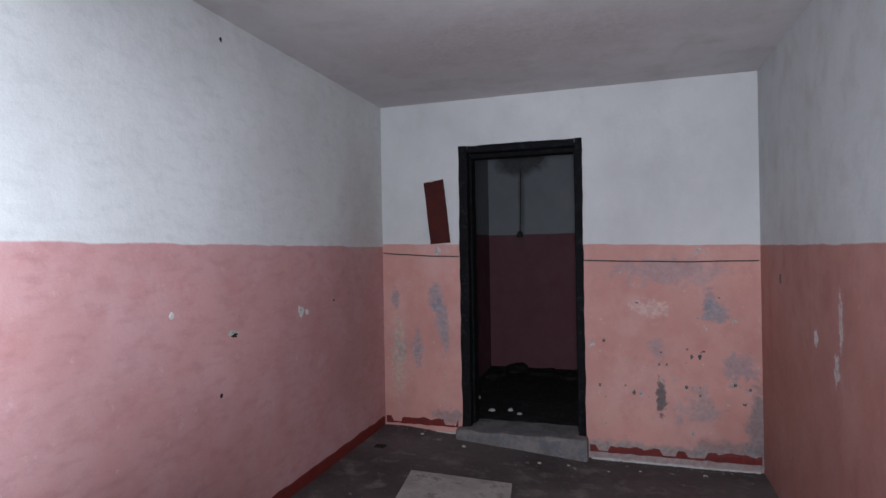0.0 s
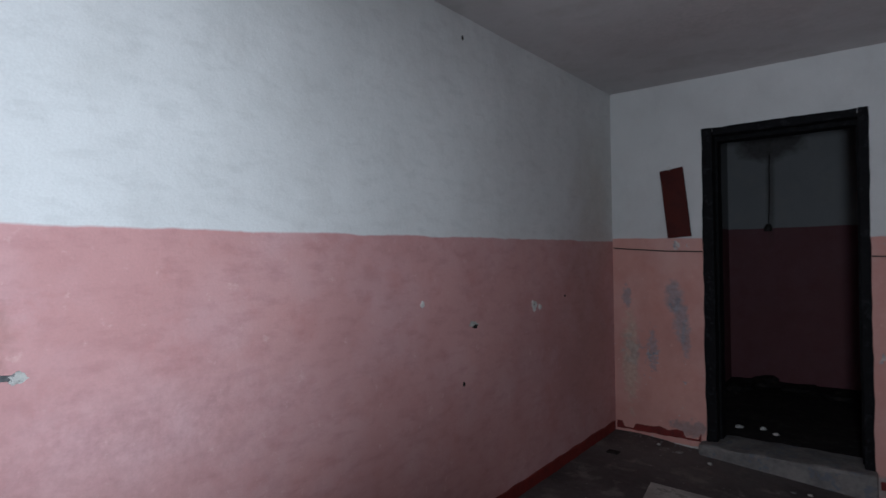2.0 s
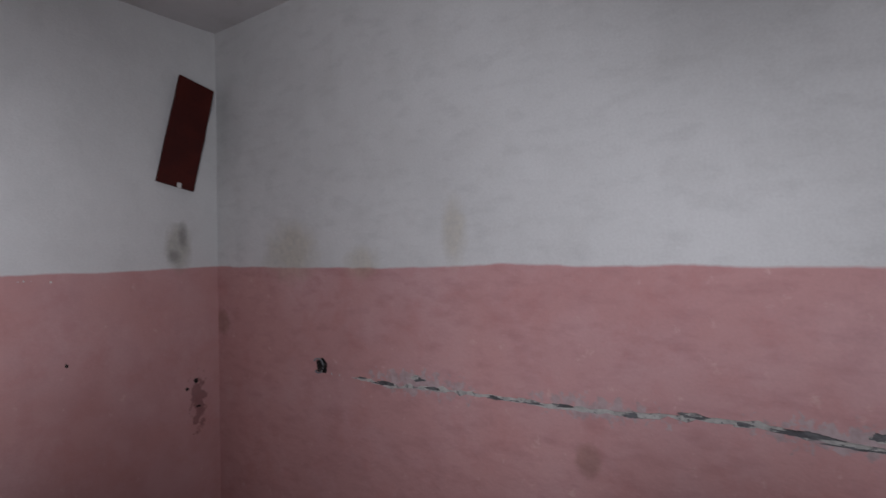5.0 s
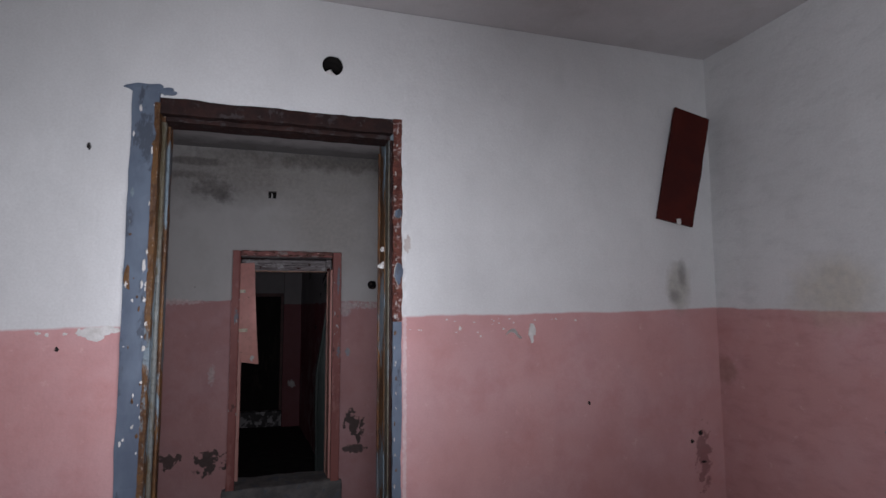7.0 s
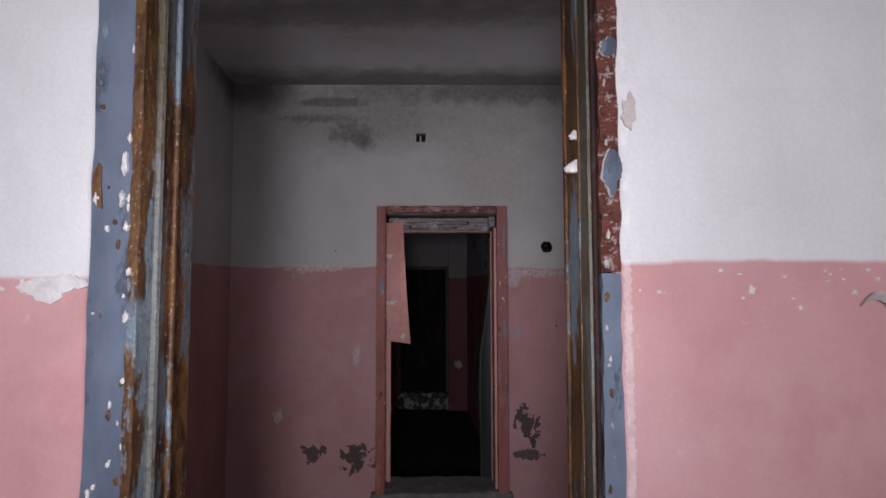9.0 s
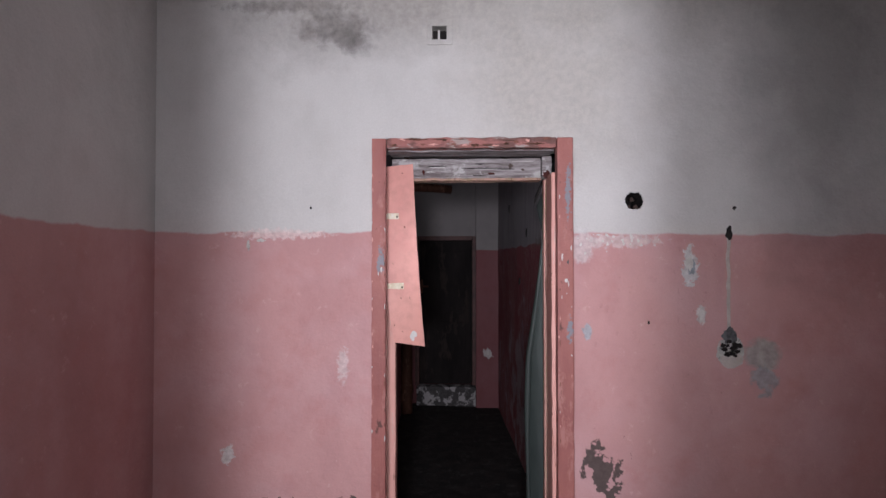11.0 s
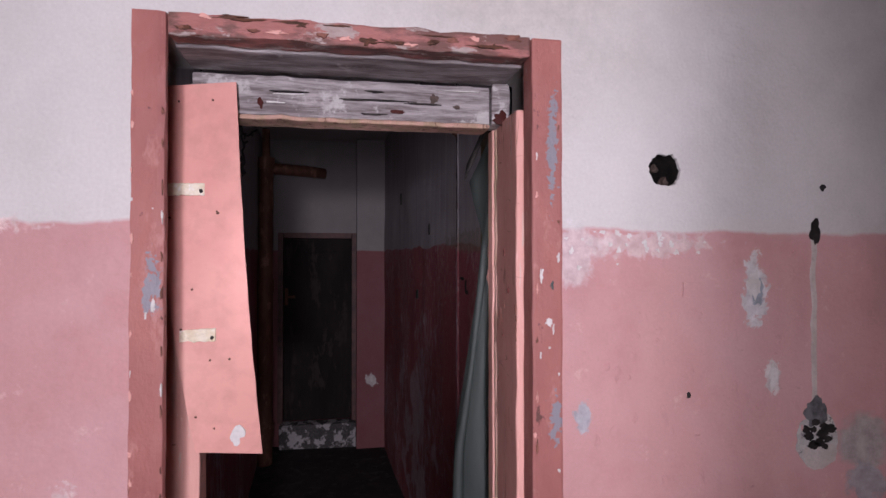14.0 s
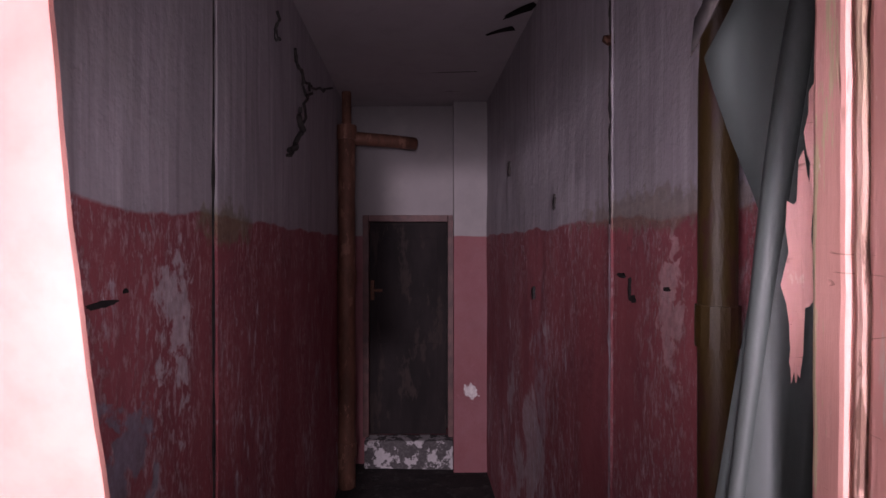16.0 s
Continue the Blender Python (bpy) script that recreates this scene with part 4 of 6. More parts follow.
    bm = strip([(2.2, y, 1.088 - 0.010 * (i / 23)) for i, y in enumerate(ys)],
               lambda k, i: (-0.006 - 0.006 * abs(noise.noise(Vector((i * 0.6, 1, 0)))) - 0.006 * k, 0.007 + 0.005 * noise.noise(Vector((i * 0.5, 3, 0)))), (-1, 0, 0), 0.003)
    bm.transform(inv)
    part("open_groove", bm, mat_shadow, root, "dark strip painted as the shade in the unfilled groove")
    bm = patch_mesh((2.2, -3.02, 1.075), (0, 1, 0), (-1, 0, 0), 0.04, 0.028, 4.4, 0.004, 0.002, 0.4)
    bm.transform(inv)
    part("open_cavity", bm, mat_mortar, root)
    return tagged(root, "cable groove chased in pink plaster, filled with grey mortar", "wall groove", kind="structure")


groove()


def wall_box():
    """The empty round box at the end of the groove."""
    root = empty("junction_box", (2.19, -0.672, 1.088))
    bm = patch_mesh((0.006, 0.0, 0), (0, 1, 0), (-1, 0, 0), 0.05, 0.05, 2.2, 0.004, 0.0, 0.25)
    part("cavity", bm, mat_void, root)
    bm = bmesh.new()
    ring = [(-0.002, 0.012 + 0.027 * math.cos(t), 0.027 * math.sin(t)) for t in [0.6 + i * 0.32 for i in range(16)]]
    tube(bm, ring, 0.003, 6)
    part("rim", bm, mat_steel, root)
    bm = bmesh.new()
    tube(bm, smooth((-0.004, 0.02, -0.018), (-0.004, -0.03, 0.012), 6, 0.006), 0.003, 6)
    part("wire_stub", bm, mat_cable, root)
    return tagged(root, "empty round junction box with a rusty rim in pink plaster", "junction box")


wall_box()


def chip(wall, at, across, normal, w, h, mat, seed, name="chip", lift=0.002, ragged=0.45):
    return part(name, patch_mesh(at, across, normal, w, h, seed, lift, 0.001, ragged), mat, wall)


E_A, E_N = (0, 1, 0), (-1, 0, 0)
# The holes here are raised near-black spots: their inner shade is painted
for y, z, w, h, mat, sd in ((-5.505, 1.033, 0.05, 0.06, mat_plaster, 1), (-5.50, 1.036, 0.025, 0.03, mat_void, 2), (-5.57, 1.02, 0.04, 0.03, mat_plaster, 3),
                            (-4.885, 0.994, 0.07, 0.022, mat_mortar, 4), (-4.9, 0.985, 0.04, 0.03, mat_void, 5), (-4.80, 0.712, 0.014, 0.018, mat_void, 6),
                            (-4.835, 2.397, 0.016, 0.02, mat_void, 7), (-5.9, 1.06, 0.014, 0.014, mat_void, 8), (-4.5, 1.12, 0.02, 0.03, mat_plaster, 9)):
    chip(wall_east, (2.2, y, z), E_A, E_N, w, h, mat, sd, "hole" if mat is mat_void else "chip", 0.004)
for x, z, w, h, mat, sd in ((-0.009, 1.405, 0.075, 0.04, mat_plaster, 1), (0.03, 1.413, 0.05, 0.02, mat_plaster, 5), (1.373, 1.382, 0.022, 0.055, mat_plaster, 2), (0.914, 1.688, 0.024, 0.056, mat_filler, 3),
                            (2.09, 0.98, 0.014, 0.016, mat_void, 6), (2.05, 0.95, 0.012, 0.012, mat_void, 7), (2.1, 0.87, 0.02, 0.008, mat_void, 8), (-0.10, 1.36, 0.008, 0.014, mat_void, 9),
                            (-0.05, 1.95, 0.01, 0.018, mat_void, 10), (1.1, 1.40, 0.01, 0.012, mat_plaster, 11), (1.6, 1.12, 0.008, 0.012, mat_void, 12)):
    chip(wall_north, (x, 0, z), (1, 0, 0), (0, -1, 0), w, h, mat, sd, "hole" if mat is mat_void else "chip", 0.004)

rnd = random.Random(17)
for i in range(34):
    x = rnd.uniform(-0.42, 0.6)
    z = 0.32 + abs(rnd.gauss(0, 0.28))
    if z > 1.2:
        continue
    w = rnd.uniform(0.008, 0.022)
    chip(wall_south, (x, -6.72, z), (1, 0, 0), (0, 1, 0), w, w * rnd.uniform(0.5, 1.6), (mat_shadow, mat_shadow, mat_mortar)[i % 3], i + 200, "chip", 0.002, 0.8)


def curl(wall, at, w, h):
    """A flake of paint that curls off the wall."""
    bm = bmesh.new()
    rows = []
    for i in range(9):
        k = i / 8
        p = Vector(at) + Vector((w * (k - 0.5), -0.004 - 0.012 * math.sin(k * math.pi) ** 2, 0.012 * math.sin(k * 5.0)))
        rows.append((bm.verts.new(p), bm.verts.new(p + Vector((0, -0.006, h * (0.5 + 0.5 * math.sin(k * math.pi)))))))
    for p, q in zip(rows, rows[1:]):
        bm.faces.new((p[0], q[0], q[1], p[1]))
    bmesh.ops.solidify(bm, geom=bm.faces[:], thickness=0.0015)
    return part("curled_flake", bm, mat_plaster, wall, "pale flake of paint curling off")


rnd = random.Random(51)
for i in range(22):
    x, z = 0.91 + abs(rnd.gauss(0, 0.3)), 1.435 - abs(rnd.gauss(0, 0.03))
    if x < 2.0:
        w = rnd.uniform(0.003, 0.007)
        chip(wall_north, (x, 0, z), (1, 0, 0), (0, -1, 0), w, w * rnd.uniform(0.4, 1.2), mat_plaster, i + 700, "chip", 0.002, 0.7)
for i in range(14):
    x, z = rnd.uniform(-0.15, 0.06), 1.415 - abs(rnd.gauss(0, 0.012))
    w = rnd.uniform(0.005, 0.014)
    chip(wall_north, (x, 0, z), (1, 0, 0), (0, -1, 0), w, w * rnd.uniform(0.4, 1.0), mat_plaster, i + 740, "chip", 0.002, 0.7)
curl(wall_north, (1.30, 0, 1.372), 0.06, 0.014)
cup(wall_north, mat_north, mat_void, (VENT1[0], 0, VENT1[1]), (1, 0, 0), (0, -1, 0), 0.034, 0.2, 0.036)
bm = bmesh.new()
rubble(bm, (VENT1[0] - 0.010, 0.014, VENT1[1] - 0.036), (0.022, 0.012, 0.018), 3)
part("plaster_crumb", bm, mat_plaster, wall_north)

# skirting painted on the foot of the walls
ys = [-6.7 + i * 0.05 for i in range(100)]
bm = strip([(2.2, y, 0.02) for y in ys], lambda k, i: (-0.06, 0.06 + 0.012 * noise.noise(Vector((i * 0.4, 0, 0)))), (-1, 0, 0), 0.004)
tagged(part("baseboard", bm, mat_rust_red), kind="structure")
for x0, x1, zf in ((2.19, 1.60, -0.01), (0.63, -0.46, -0.1)):
    n = int(abs(x1 - x0) / 0.02)
    bm = strip([(x0 + (x1 - x0) * i / n, -6.72, zf) for i in range(n + 1)],
               lambda k, i: (0.045 + 0.012 * noise.noise(Vector((i * 0.33, 2, 0))), 0.052 if noise.noise(Vector((i * 0.13, 3, 0))) > 0.1 else 0.10 + 0.02 * noise.noise(Vector((i * 0.3, 7, 0)))), (0, 1, 0), 0.004)
    tagged(part("baseboard", bm, mat_rust_red), kind="structure")

for x0, x1, zf in ((2.15, 1.62, -0.02), (0.62, -0.45, -0.112)):
    n = int(abs(x1 - x0) / 0.02)
    bm = strip([(x0 + (x1 - x0) * i / n, -6.716, zf) for i in range(n + 1)],
               lambda k, i: (-0.012, 0.004 + 0.012 * noise.noise(Vector((i * 0.4, 6, 0)))), (0, 1, 0), 0.014)
    tagged(part("trim", bm, mat_plaster), kind="structure")

# cable clipped along the wall beside the first doorway
for name, a, b in (("wall_cable", (2.19, -6.708, 1.36), (1.57, -6.708, 1.325)), ("wall_cable", (0.65, -6.708, 1.285), (-0.46, -6.708, 1.272))):
    bm = bmesh.new()
    tube(bm, smooth(a, b, 24, 0.008, 0.006, a[0]), 0.0045, 6)
    ob = part(name, bm, mat_cable)
    tagged(ob, "thin dark cable running along pink plaster", "cable", "cables along the wall")

# ---- things on the floor of room A ----
bm = bmesh.new()
box(bm, (-0.32, -0.5, 0), (0.32, 0.5, 0.012), 0.004, 0.003, 6)
ob = part("floor_board", bm, mat_slab)
ob.matrix_basis = pose(1.31, -5.50, -0.058, 0, -4.9, 8)
tagged(ob, "dusty grey hardboard sheet lying on the dark floor", "board")
rnd = random.Random(11)
crumbs = [(1.03, -6.42), (0.95, -6.45), (0.76, -6.5), (0.72, -6.47), (0.61, -5.93), (0.68, -5.86), (0.77, -5.83), (0.5, -6.5), (0.3, -6.55), (0.1, -6.56), (-0.1, -6.58), (1.5, -6.5), (1.7, -6.55), (1.85, -6.6)]
for i, (x, y) in enumerate(crumbs):
    bm = bmesh.new()
    s = rnd.uniform(0.010, 0.028)
    rubble(bm, (0, 0, 0), (s, s * rnd.uniform(0.6, 1.1), s * 0.4), i + 1)
    ob = part("plaster_lump", bm, mat_mortar if i % 3 else mat_concrete)
    ob.matrix_basis = pose(x, y, -0.12 * min(1.0, max(0.0, (2.0 - x) / 1.4)) - 0.001, 0, 0, rnd.uniform(0, 360))
    tagged(ob, "small broken lump of pale plaster on the floor", "rubble", "plaster lumps on the floor")
bm = bmesh.new()
for i in range(70):
    x = rnd.uniform(-0.42, 2.1)
    if 0.6 < x < 1.6:
        continue
    s = rnd.uniform(0.004, 0.012)
    rubble(bm, (x, -6.70 + abs(rnd.gauss(0, 0.07)), -0.12 * min(1.0, max(0.0, (2.0 - x) / 1.4))), (s, s, s * 0.6), i)
tagged(part("plaster_crumbs", bm, mat_concrete), "line of fine plaster crumbs along the wall foot", "rubble", kind="stuff")
# A shallow box on the screed; the hole's shade is only its colour
bm = bmesh.new()
box(bm, (2.00, -6.275, -0.01), (2.075, -6.215, 0.006), 0.004)
tagged(part("floor_drain", bm, mat_void), "small square black hole in the screed floor", "drain")

# debris in the unlit room
for i, (x, y, s) in enumerate(((1.75, -7.83, 0.07), (1.5, -7.45, 0.04), (1.35, -7.5, 0.035), (1.25, -7.4, 0.03), (1.56, -9.0, 0.24), (1.25, -8.9, 0.2), (1.75, -8.7, 0.16), (0.95, -8.8, 0.2))):
    bm = bmesh.new()
    rubble(bm, (0, 0, 0), (s, s * 0.8, s * (0.6 if s < 0.1 else 0.35)), i + 31)
    ob = part("dirt_mound" if s > 0.1 else "brick_fragment", bm, mat_void if s > 0.1 else mat_plaster)
    ob.matrix_basis = pose(x, y, -0.055, 0, 0, i * 40)
    tagged(ob, "low dark mound of dirt against the back wall" if s > 0.1 else "pale broken brick on a dirty floor", "rubble", "debris in the unlit room")
bm = bmesh.new()
tube(bm, smooth((1.52, -9.285, 2.3), (1.54, -9.28, 1.57), 10, 0, 0.01), 0.006, 6)
cord = part("pendant_lamp", bm, mat_cable)
bm = bmesh.new()
tube(bm, [(1.54, -9.27, 1.58), (1.54, -9.27, 1.55), (1.545, -9.27, 1.52), (1.545, -9.27, 1.505)], lambda k: 0.02 + 0.02 * math.sin(k * 2.5), 10)
part("lamp_holder", bm, mat_cable, cord, "black lamp holder")
tagged(cord, "bare black lamp holder on a cord by the wall", "lamp")


# ---- steel frame between the rooms ----
def doorway_steel():
    d = empty("door_2", (0.5, 0, 0))
    inv = Matrix.Translation((-0.5, 0, 0))

    def piece(name, bm, mat, label=""):
        bm.transform(inv)
        return part(name, bm, mat, d, label)

    piece("face_plate", prism([(0.058, -0.006), (0.132, -0.008), (0.134, 0.0), (0.066, 0.04)], -0.1, 2.135, 44, 0.004), mat_blue, "blue-grey painted steel face, rust at its edge")
    piece("rust_edge", prism([(0.120, -0.0095), (0.136, -0.010), (0.138, 0.026), (0.122, 0.02)], -0.1, 2.10, 90, 0.003), mat_rust, "flaking rust edge")
    bm = bmesh.new()
    tube(bm, [(0.142, 0.034, -0.1 + i * 0.05) for i in range(44)], 0.0085, 8)
    piece("bead", bm, mat_olive)
    piece("jamb", prism([(0.12, 0.03), (0.146, 0.042), (0.152, 0.145), (0.09, 0.15)], -0.1, 2.09, 60, 0.002), mat_rust_dark)
    bm = bmesh.new()
    tube(bm, [(0.151, 0.075, -0.1 + i * 0.05) for i in range(44)], 0.005, 8)
    piece("bead", bm, mat_rust)
    outline = [(0.862, -0.008), (0.893, -0.006), (0.88, 0.03), (0.864, 0.012)]
    piece("face_plate", prism(outline, 1.428, 2.12, 60, 0.006), mat_flaky, "dark red rust crust with scraps of blue paint")
    piece("face_plate", prism(outline, -0.1, 1.426, 90, 0.004), mat_blue, "blue-grey painted steel, chipped along its edges")
    bm = bmesh.new()
    tube(bm, [(0.862, 0.022, -0.1 + i * 0.05) for i in range(44)], 0.006, 8)
    piece("bead", bm, mat_head)
    piece("stop_strip", prism([(0.854, 0.034), (0.862, 0.032), (0.862, 0.092), (0.855, 0.09)], -0.1, 2.07, 60, 0.0015), mat_olive, "olive-grey painted strip, rust at its edges")
    for y, rad, mt in ((0.10, 0.004, mat_rust), (0.205, 0.007, mat_rust_dark)):
        bm = bmesh.new()
        tube(bm, [(0.8575, y, -0.1 + i * 0.05) for i in range(44)], rad, 8)
        piece("bead", bm, mt)
    piece("jamb", prism([(0.859, 0.03), (0.89, 0.03), (0.886, 0.215), (0.857, 0.215)], -0.1, 2.09, 60, 0.003), mat_rust)
    for nm, lo, hi, mt, rg in (("head_plate", (0.134, -0.008, 2.068), (0.862, 0.03, 2.118), mat_head, 0.005), ("door_head", (0.146, 0.03, 2.055), (0.862, 0.12, 2.112), mat_head, 0.003)):
        bm = bmesh.new()
        box(bm, lo, hi, 0.004, rg, 20)
        piece(nm, bm, mt)
    bm = bmesh.new()
    box(bm, (0.10, 0.0, -0.2), (0.88, 0.262, 0.02), 0.01, 0.005, 6)
    piece("threshold", bm, mat_concrete)
    for x, z, w, h, sd in ((0.09, 2.142, 0.09, 0.035, 1), (0.15, 2.138, 0.06, 0.02, 4)):
        bm = patch_mesh((x, 0, z), (1, 0, 0), (0, -1, 0), w, h, sd, 0.006, 0.002, 0.4)
        piece("paint_smear", bm, mat_blue)
    for y, z, s in ((0.118, 1.672, 0.012), (0.12, 1.612, 0.019)):
        bm = bmesh.new()
        rubble(bm, (0.852, y, z), (s, s, s), 5 + z)
        piece("plaster_crumb", bm, mat_plaster)
    for i, (z, h) in enumerate(((1.588, 0.062), (1.79, 0.03))):
        piece("paint_rim", patch_mesh((0.879, -0.009, z), (1, 0, 0), (0, -1, 0), 0.028, h * 1.05, i + 2, 0.0025, 0.001, 0.3), mat_mortar, "pale broken rim of old paint")
        piece("paint_flake", patch_mesh((0.880, -0.0115, z), (1, 0, 0), (0, -1, 0), 0.026, h, i + 2, 0.003, 0.001, 0.3, 40), mat_blue)
    for i in range(26):
        z, w = 0.85 + 0.049 * i, 0.004 + 0.005 * abs(noise.noise(Vector((i * 1.3, 2, 1))))
        piece("paint_flake", patch_mesh((0.868 + 0.018 * abs(noise.noise(Vector((i * 2.1, 5, 0)))), -0.0095, z), (1, 0, 0), (0, -1, 0), w, w * 2.2, i + 70, 0.003, 0.001, 0.9, 12), (mat_mortar, mat_filler, mat_rust)[i % 3])
    for i, (x, z, w, h) in enumerate(((0.112, 1.60, 0.007, 0.03), (0.109, 1.545, 0.006, 0.022), (0.118, 1.64, 0.005, 0.016), (0.117, 1.50, 0.007, 0.012), (0.124, 1.43, 0.006, 0.014), (0.121, 1.36, 0.007, 0.016))):
        piece("paint_flake", patch_mesh((x, -0.011, z), (1, 0, 0), (0, -1, 0), w, h, i + 120, 0.003, 0.001, 0.7, 18), mat_plaster)
    rnd = random.Random(8)
    for i in range(34):
        x = rnd.choice((0.066, 0.07, 0.082, 0.1, 0.116, 0.122))
        w = rnd.uniform(0.003, 0.008) if i else 0.018
        bm = patch_mesh((x + rnd.uniform(-0.004, 0.004), -0.0075, rnd.uniform(1.05, 2.1) if i else 1.57), (1, 0, 0), (0, -1, 0), w, w * rnd.uniform(1, 4) if i else 0.06, i, 0.002, 0.001, 0.6, 12)
        piece("paint_flake", bm, mat_plaster if i % 3 else mat_rust)
    return tagged(d, "doorless rusted steel frame with flaking blue-grey paint", "doorway", kind="structure")


doorway_steel()

# ---- room B: holes, socket and its groove ----
N_A, N_N = (1, 0, 0), (0, -1, 0)
# Plaster crumbs coloured dark to sit in the hole's shade
for i, (dx, dz) in enumerate(((0.012, -0.02), (-0.014, -0.018), (0.004, 0.012))):
    bm = bmesh.new()
    rubble(bm, (HOLE2[0] + dx, 2.525 + 0.012 * i, HOLE2[1] + dz - 0.01), (0.012, 0.012, 0.013), i + 3)
    part("plaster_crumb", bm, mat_wood_dark, wall_b_north)
cup(wall_b_north, mat_b, mat_void, (HOLE2[0], 2.5, HOLE2[1]), N_A, N_N, 0.034, 0.16, 0.037, ragged=0.2)
hole_at = Vector((-0.457, 0.25, 0)) + B_DIR * 0.99
cup(wall_b_west, mat_b, mat_void, (hole_at.x, hole_at.y, HOLE_L[1]), B_DIR, (1, 0.0858, 0), 0.026, 0.12, 0.028)


def vent():
    root = empty("wall_vent", (VENT2[0], 2.5, VENT2[1]))
    bm = bmesh.new()
    for lo, hi in (((-0.05, -0.006, 0.024), (0.05, 0.01, 0.05)), ((-0.05, -0.006, -0.05), (0.05, 0.01, -0.03)), ((-0.05, -0.006, -0.03), (-0.03, 0.01, 0.024)), ((0.026, -0.006, -0.03), (0.05, 0.01, 0.024))):
        box(bm, lo, hi, 0.002, 0.002)
    part("collar", bm, mat_b, root)
    bm = bmesh.new()
    box(bm, (-0.04, 0.06, -0.04), (0.04, 0.07, 0.04))
    part("back", bm, mat_void, root)
    bm = bmesh.new()
    box(bm, (-0.009, 0.0, -0.03), (-0.001, 0.02, 0.01), 0.001, 0.002)
    part("slat", bm, mat_plaster, root)
    return tagged(root, "small square vent hole with a broken slat", "vent", kind="structure")


vent()


def socket():
    root = empty("broken_socket", (SOCKET[0], 2.5, SOCKET[1]))
    part("mortar_bed", patch_mesh((0, 0, 0), N_A, N_N, 0.105, 0.12, 3, 0.003, 0.002, 0.12, 40), mat_mortar, root)
    part("mortar_neck", patch_mesh((-0.004, 0.0, 0.058), N_A, N_N, 0.055, 0.07, 5, 0.0035, 0.002, 0.3, 30), mat_shadow, root, "dark open neck under the groove")
    part("mortar_bed", patch_mesh((0.004, 0.0, -0.035), N_A, N_N, 0.085, 0.06, 7, 0.004, 0.002, 0.15, 30), mat_filler, root)
    rnd = random.Random(2)
    for i in range(11):
        t, r = i * 2.4, 0.008 + 0.028 * math.sqrt(i / 11)
        part("open_pit", patch_mesh((r * math.cos(t), -0.004, r * math.sin(t) * 0.9 + 0.012), N_A, N_N, rnd.uniform(0.014, 0.026), rnd.uniform(0.012, 0.02), i + 2, 0.0025, 0, 0.35), mat_void, root)
    return tagged(root, "broken wall socket, grey mortar with open black pits", "socket")


socket()
pts = [(1.604 + 0.006 * noise.noise(Vector((i * 0.3, 1, 0))), 2.5, 1.505 - i * 0.0175) for i in range(23)]
bm = bmesh.new()
rows = []
for i, (x, y, z) in enumerate(pts):
    w = 0.010 + 0.004 * noise.noise(Vector((i * 0.5, 4, 0))) + (0.006 if i > 20 else 0)
    rows.append((bm.verts.new((x - w, y + 0.003, z)), bm.verts.new((x - w * 0.5, y - 0.003, z)), bm.verts.new((x + w * 0.5, y - 0.003, z)), bm.verts.new((x + w, y + 0.003, z))))
for p, q in zip(rows, rows[1:]):
    for j in range(3):
        bm.faces.new((p[j], p[j + 1], q[j + 1], q[j]))
groove_b = part("cable_groove", bm, mat_filler)
part("open_cavity", patch_mesh((1.608, 2.5, 1.515), N_A, N_N, 0.024, 0.05, 4, 0.004, 0, 0.3), mat_void, groove_b)
tagged(groove_b, "vertical cable groove filled with grey mortar above a socket", "wall groove", kind="structure")
for x, z, w, h, mat, sd in ((1.703, 2.454, 0.014, 0.012, mat_void, 1), (1.628, 1.613, 0.012, 0.012, mat_void, 2), (-0.02, 1.62, 0.008, 0.01, mat_void, 5),
                            (1.455, 1.40, 0.03, 0.05, mat_plaster, 6), (1.502, 1.20, 0.02, 0.045, mat_plaster, 7), (1.30, 1.17, 0.008, 0.014, mat_void, 8), (-0.22, 1.49, 0.03, 0.014, mat_mortar, 9), (-0.27, 1.47, 0.012, 0.035, mat_mortar, 10)):
    chip(wall_b_north, (x, 2.5, z), N_A, N_N, w, h, mat, sd, "hole" if mat is mat_void else "chip", 0.003)
bm = bmesh.new()
box(bm, (-0.018, -0.003, -0.016), (0.018, 0.003, 0.016), 0.001, 0.0012)
bm.transform(Matrix.Translation((1.305, 2.495, 1.391)) @ Matrix.Rotation(radians(-7), 4, "Z") @ Matrix.Rotation(radians(4), 4, "Y"))
part("flake", bm, mat_b, wall_b_north, "small square pink flake lifting off")
rnd = random.Random(33)
for i in range(60):
    x, z = rnd.uniform(1.08, 1.62), 0.75 + abs(rnd.gauss(0.45, 0.22))
    if z > 1.48 or abs(x - 1.604) < 0.03:
        continue
    w = rnd.uniform(0.008, 0.026)
    part("paint_blister", patch_mesh((x, 2.5, z), N_A, N_N, w, w * rnd.uniform(0.5, 2.0), i + 500, 0.0008, rnd.uniform(0.002, 0.004), 0.5, 16), mat_b, wall_b_north)
for i in range(26):
    x, z = rnd.uniform(1.02, 1.36), 1.515 - abs(rnd.gauss(0, 0.035))
    w = rnd.uniform(0.004, 0.011)
    part("paint_chip", patch_mesh((x, 2.5, z), N_A, N_N, w, w * rnd.uniform(0.5, 1.4), i + 600, 0.0015, 0.0005, 0.8, 14), mat_plaster, wall_b_north)


